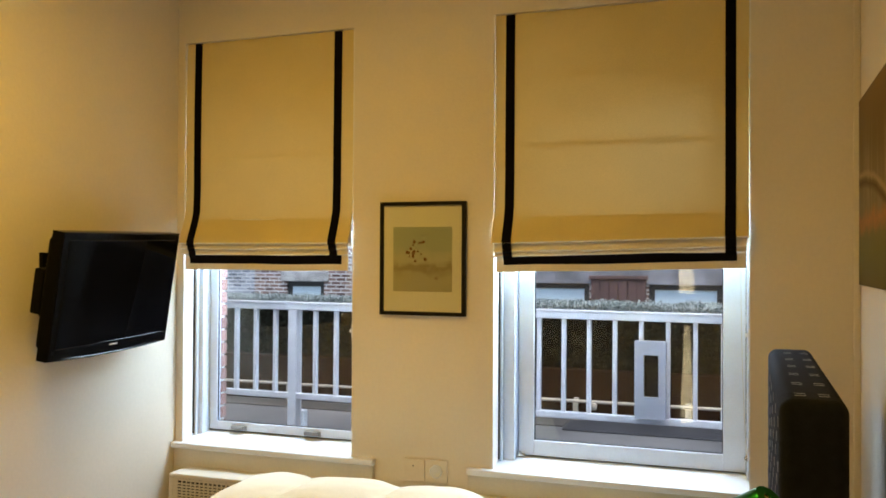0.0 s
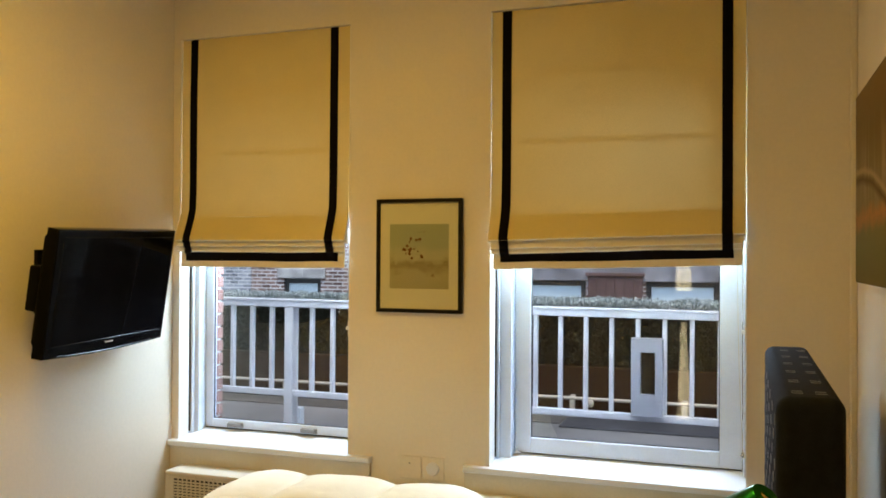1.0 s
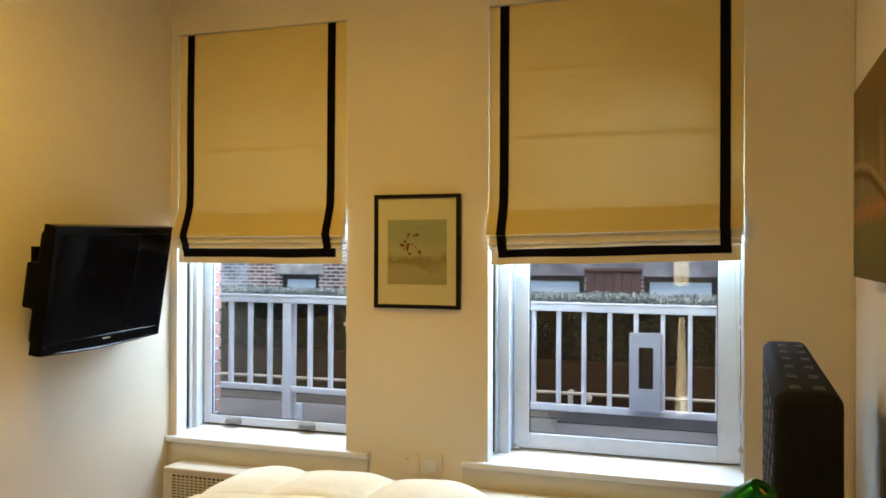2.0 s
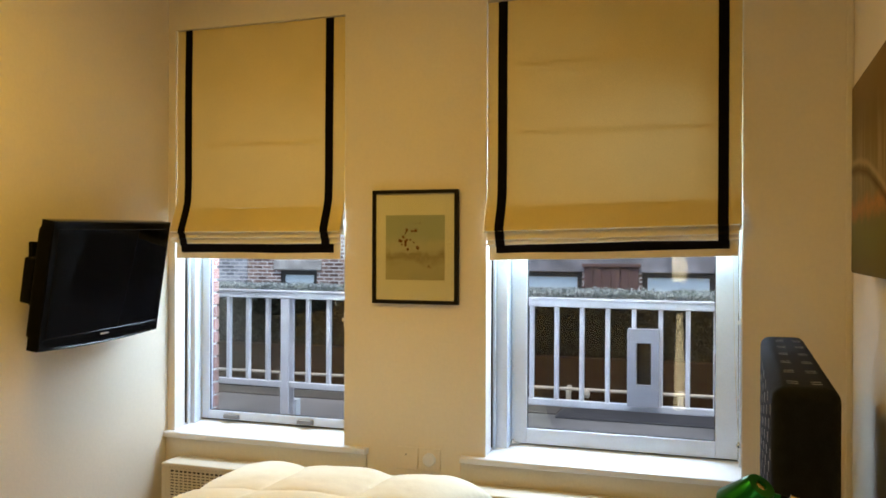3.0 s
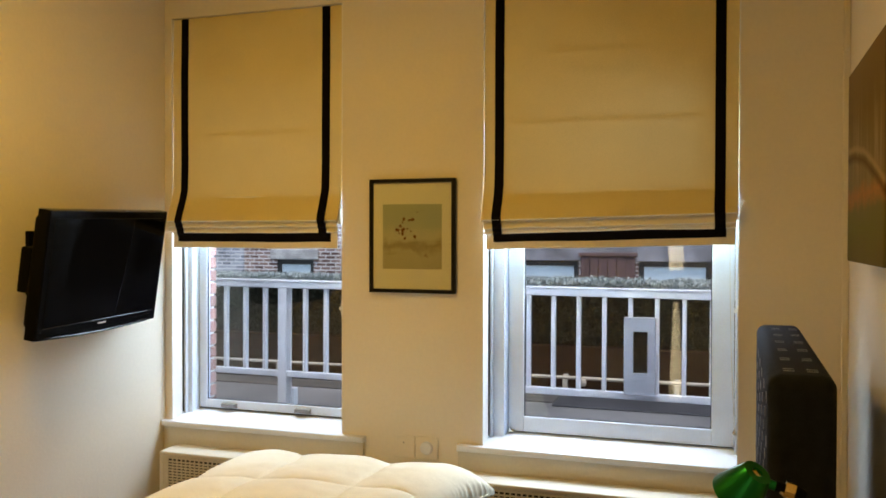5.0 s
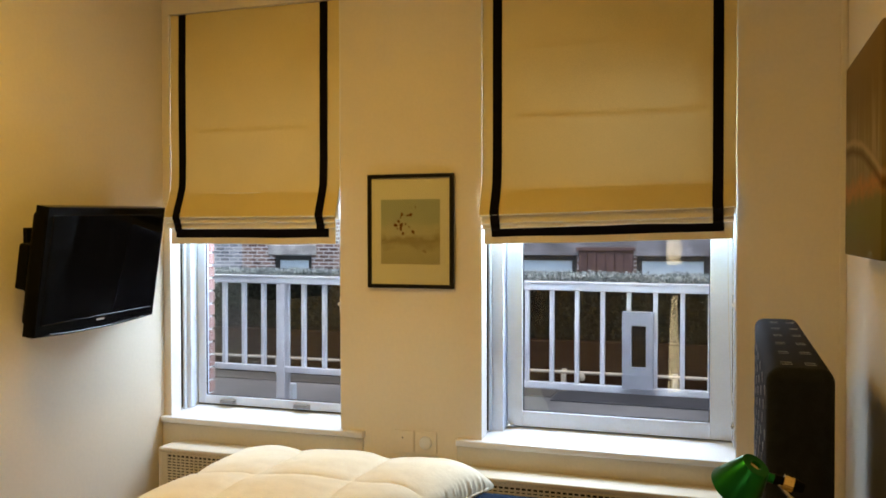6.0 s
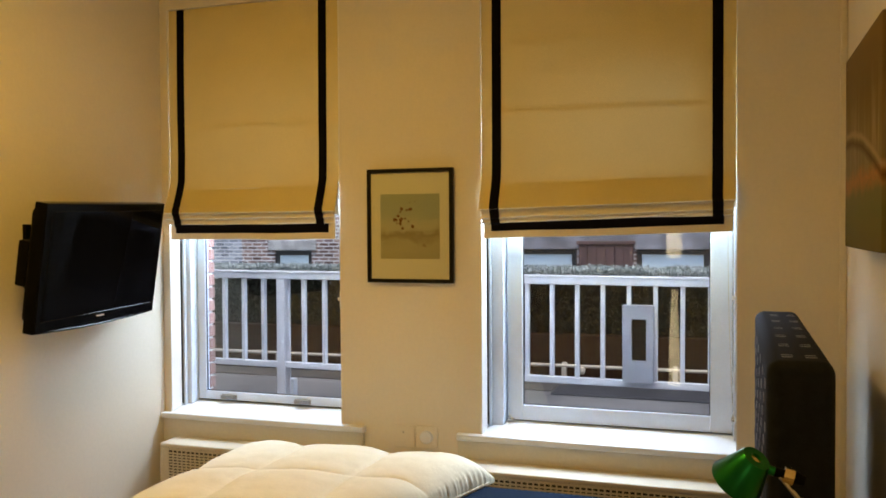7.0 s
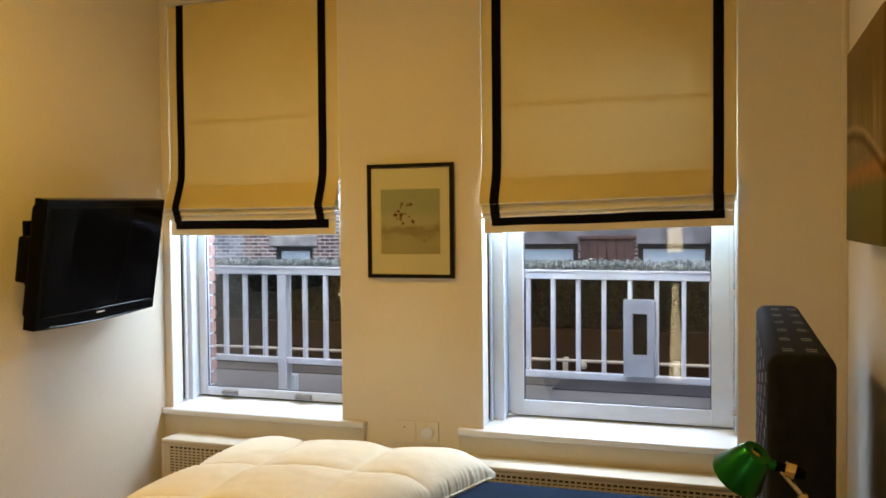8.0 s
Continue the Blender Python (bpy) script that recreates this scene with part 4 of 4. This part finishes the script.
def leaf_cloud(count, seed, sample, size):
    rng = random.Random(seed)
    vs, fs = [], []
    for _ in range(count):
        c = Vector(sample(rng))
        q = Euler((rng.uniform(0, 6.3), rng.uniform(0, 6.3), rng.uniform(0, 6.3))).to_matrix()
        s = size * rng.uniform(0.6, 1.3)
        k = len(vs)
        vs += [tuple(c + q @ Vector(p)) for p in ((-s, 0, 0), (0, -s * 0.45, s * 0.1), (s, 0, 0), (0, s * 0.45, s * 0.1))]
        fs.append((k, k + 1, k + 2, k + 3))
    return vs, fs


def leaves(name, count, seed, sample, size, material, label):
    vs, fs = leaf_cloud(count, seed, sample, size)
    me = bpy.data.meshes.new(name)
    me.from_pydata(vs, [], fs)
    me.materials.append(material)
    ob = new(name, me)
    ob.parent = hedge
    return tagged(ob, label, kind="stuff")


leaves("front_leaves", 26000, 3, lambda r: (r.uniform(-3.2, 3.6), HY0 + r.gauss(-0.01, 0.03), r.uniform(0.62, 1.10)), 0.017, M_LEAF, "dark green leaves, shade put in their colour")
def tip(r):
    x, y = r.uniform(-3.0, 3.2), r.uniform(HY0 - 0.05, HY0 + 0.28)
    crown = 1.176 + 0.022 * noise.noise((x * 6, y * 6, 0)) + 0.012 * noise.noise((x * 19, y * 19, 5))
    return x, y, crown - abs(r.gauss(0, 0.045)) + (0.02 if r.random() < 0.06 else 0)


leaves("top_leaves", 60000, 5, tip, 0.0115, M_LEAFTOP, "pale leaf tips, sky light put in their colour")
pipe = thing("pipe", "pale pipe running along the foot of the hedge trough", "pipe")
bm = bmesh.new()
tube(bm, (-5.5, 3.70, 0.335), (6.5, 3.70, 0.335), 0.014, sides=10)
part("run", bm, M_PIPE, pipe)
for i in range(13):
    part("clip", boxes((-5.2 + i * 0.93, -5.16 + i * 0.93, 3.712, 3.7495, 0.31, 0.36)), M_PIPE, pipe)
    part("stand", boxes((-5.2 + i * 0.93, -5.16 + i * 0.93, 3.68, 3.72, 0.1705, 0.3205)), M_PIPE, pipe)

bm = lathe([(0.0, 0.0), (0.018, 0.0), (0.030, 0.018), (0.032, 0.036), (0.022, 0.058), (0.0, 0.062)], 20)
bm.transform(Matrix.Translation((1.488, 3.672, 0.272)))
part("valve", bm, M_PIPE, pipe, "rounded white valve cap", smooth=True)

# ---- house opposite ----
FY = 13.5
house = thing("house", "brown brick house across the way with dark framed ground floor windows", "house")
wins = ((-1.75, -0.275), (0.90, 2.26), (-7.11, -6.18))
zs = 1.075
cols = [(-9.2 + 1.25, -7.11), (-6.18, -1.75), (-0.275, 0.90), (2.26, 14.0)]
rows_ = [(a, b, FY, FY + 0.4, -2.5, 9.0) for a, b in cols]
rows_ += [(a, b, FY, FY + 0.4, zs + (0 if a > -7 else 0.19), 9.0) for a, b in wins] + [(a, b, FY, FY + 0.4, -2.5, -0.6) for a, b in wins]
part("wall", boxes(*rows_), M_FARBRICK, house)
part("grey_wall", boxes((-30, -7.951, FY - 0.02, FY + 0.4, -2.5, 9.0)), M_FARGREY, house, "grey painted brick bay")
part("lintel", boxes((-7.25, -6.05, FY - 0.06, FY - 0.001, 1.04, 1.27), bevel=0.02), M_STONE, house, "weathered stone lintel")
part("band_course", boxes((-1.9, 14.0, FY - 0.05, FY - 0.001, 1.076, 1.62), bevel=0.01), M_BAND, house, "grey stone band")
door = part("red_panel", boxes((-0.22, 0.85, FY - 0.075, FY - 0.051, -0.6, 1.20)), M_REDWOOD, house, "dark red timber panel")
for k in range(6):
    part("plank", boxes((-0.215 + 0.177 * k, -0.043 + 0.177 * k, FY - 0.098 - 0.010 * (k % 2), FY - 0.076, -0.6, 1.17 - 0.02 * (k % 3)), bevel=0.006, segments=1), M_REDWOOD, door)
part("cap", boxes((-0.26, 0.89, FY - 0.14, FY - 0.076, 1.175, 1.245), bevel=0.01), M_REDWOOD, door, "weathered cap rail")
for a, b in wins:
    top = zs if a > -7 else 1.03
    f = 0.10
    wi = part("window", boxes((a, a + f, FY + 0.05, FY + 0.12, -0.6, top), (b - f, b, FY + 0.05, FY + 0.12, -0.6, top),
                              (a + f, b - f, FY + 0.05, FY + 0.12, top - f, top), (a + f, b - f, FY + 0.05, FY + 0.12, -0.6, -0.5)), M_FARFRAME, house, "dark framed window")
    part("pane", boxes((a + f, b - f, FY + 0.08, FY + 0.09, -0.5, top - f)), M_FROST, wi, "pale frosted glass")
part("roof", boxes((-30, 14.0, FY - 0.3, FY + 9, 9.001, 9.2)), M_GROUND, house)

# ---- floor strips, brick jambs ----
strip_me = mesh_of("floor_strip", boxes((0.001, 0.149, 0, 1.795, -0.0148, 0.0), bevel=0.001, segments=1), M_FLOOR)
for i in range(21):
    for j in range(3):
        ob = new("floor_strip", strip_me)
        ob.parent = floor
        ob.location = (i * 0.1493, BACK + j * 1.8, 0)
brick_me = mesh_of("brick", boxes((0, 0.190, 0, 0.094, 0, 0.0577), bevel=0.003, segments=1), M_BRICK)
half_me = mesh_of("half_brick", boxes((0.095, 0.190, 0, 0.094, 0, 0.0577), bevel=0.003, segments=1), M_BRICK)
for jx in (0.082, 1.676):
    for k in range(34):
        ob = new("brick", brick_me if k % 2 else half_me)
        ob.parent = wall_north
        ob.location = (jx - 0.190 + 0.012, 0.2155, 0.425 + k * 0.0677)
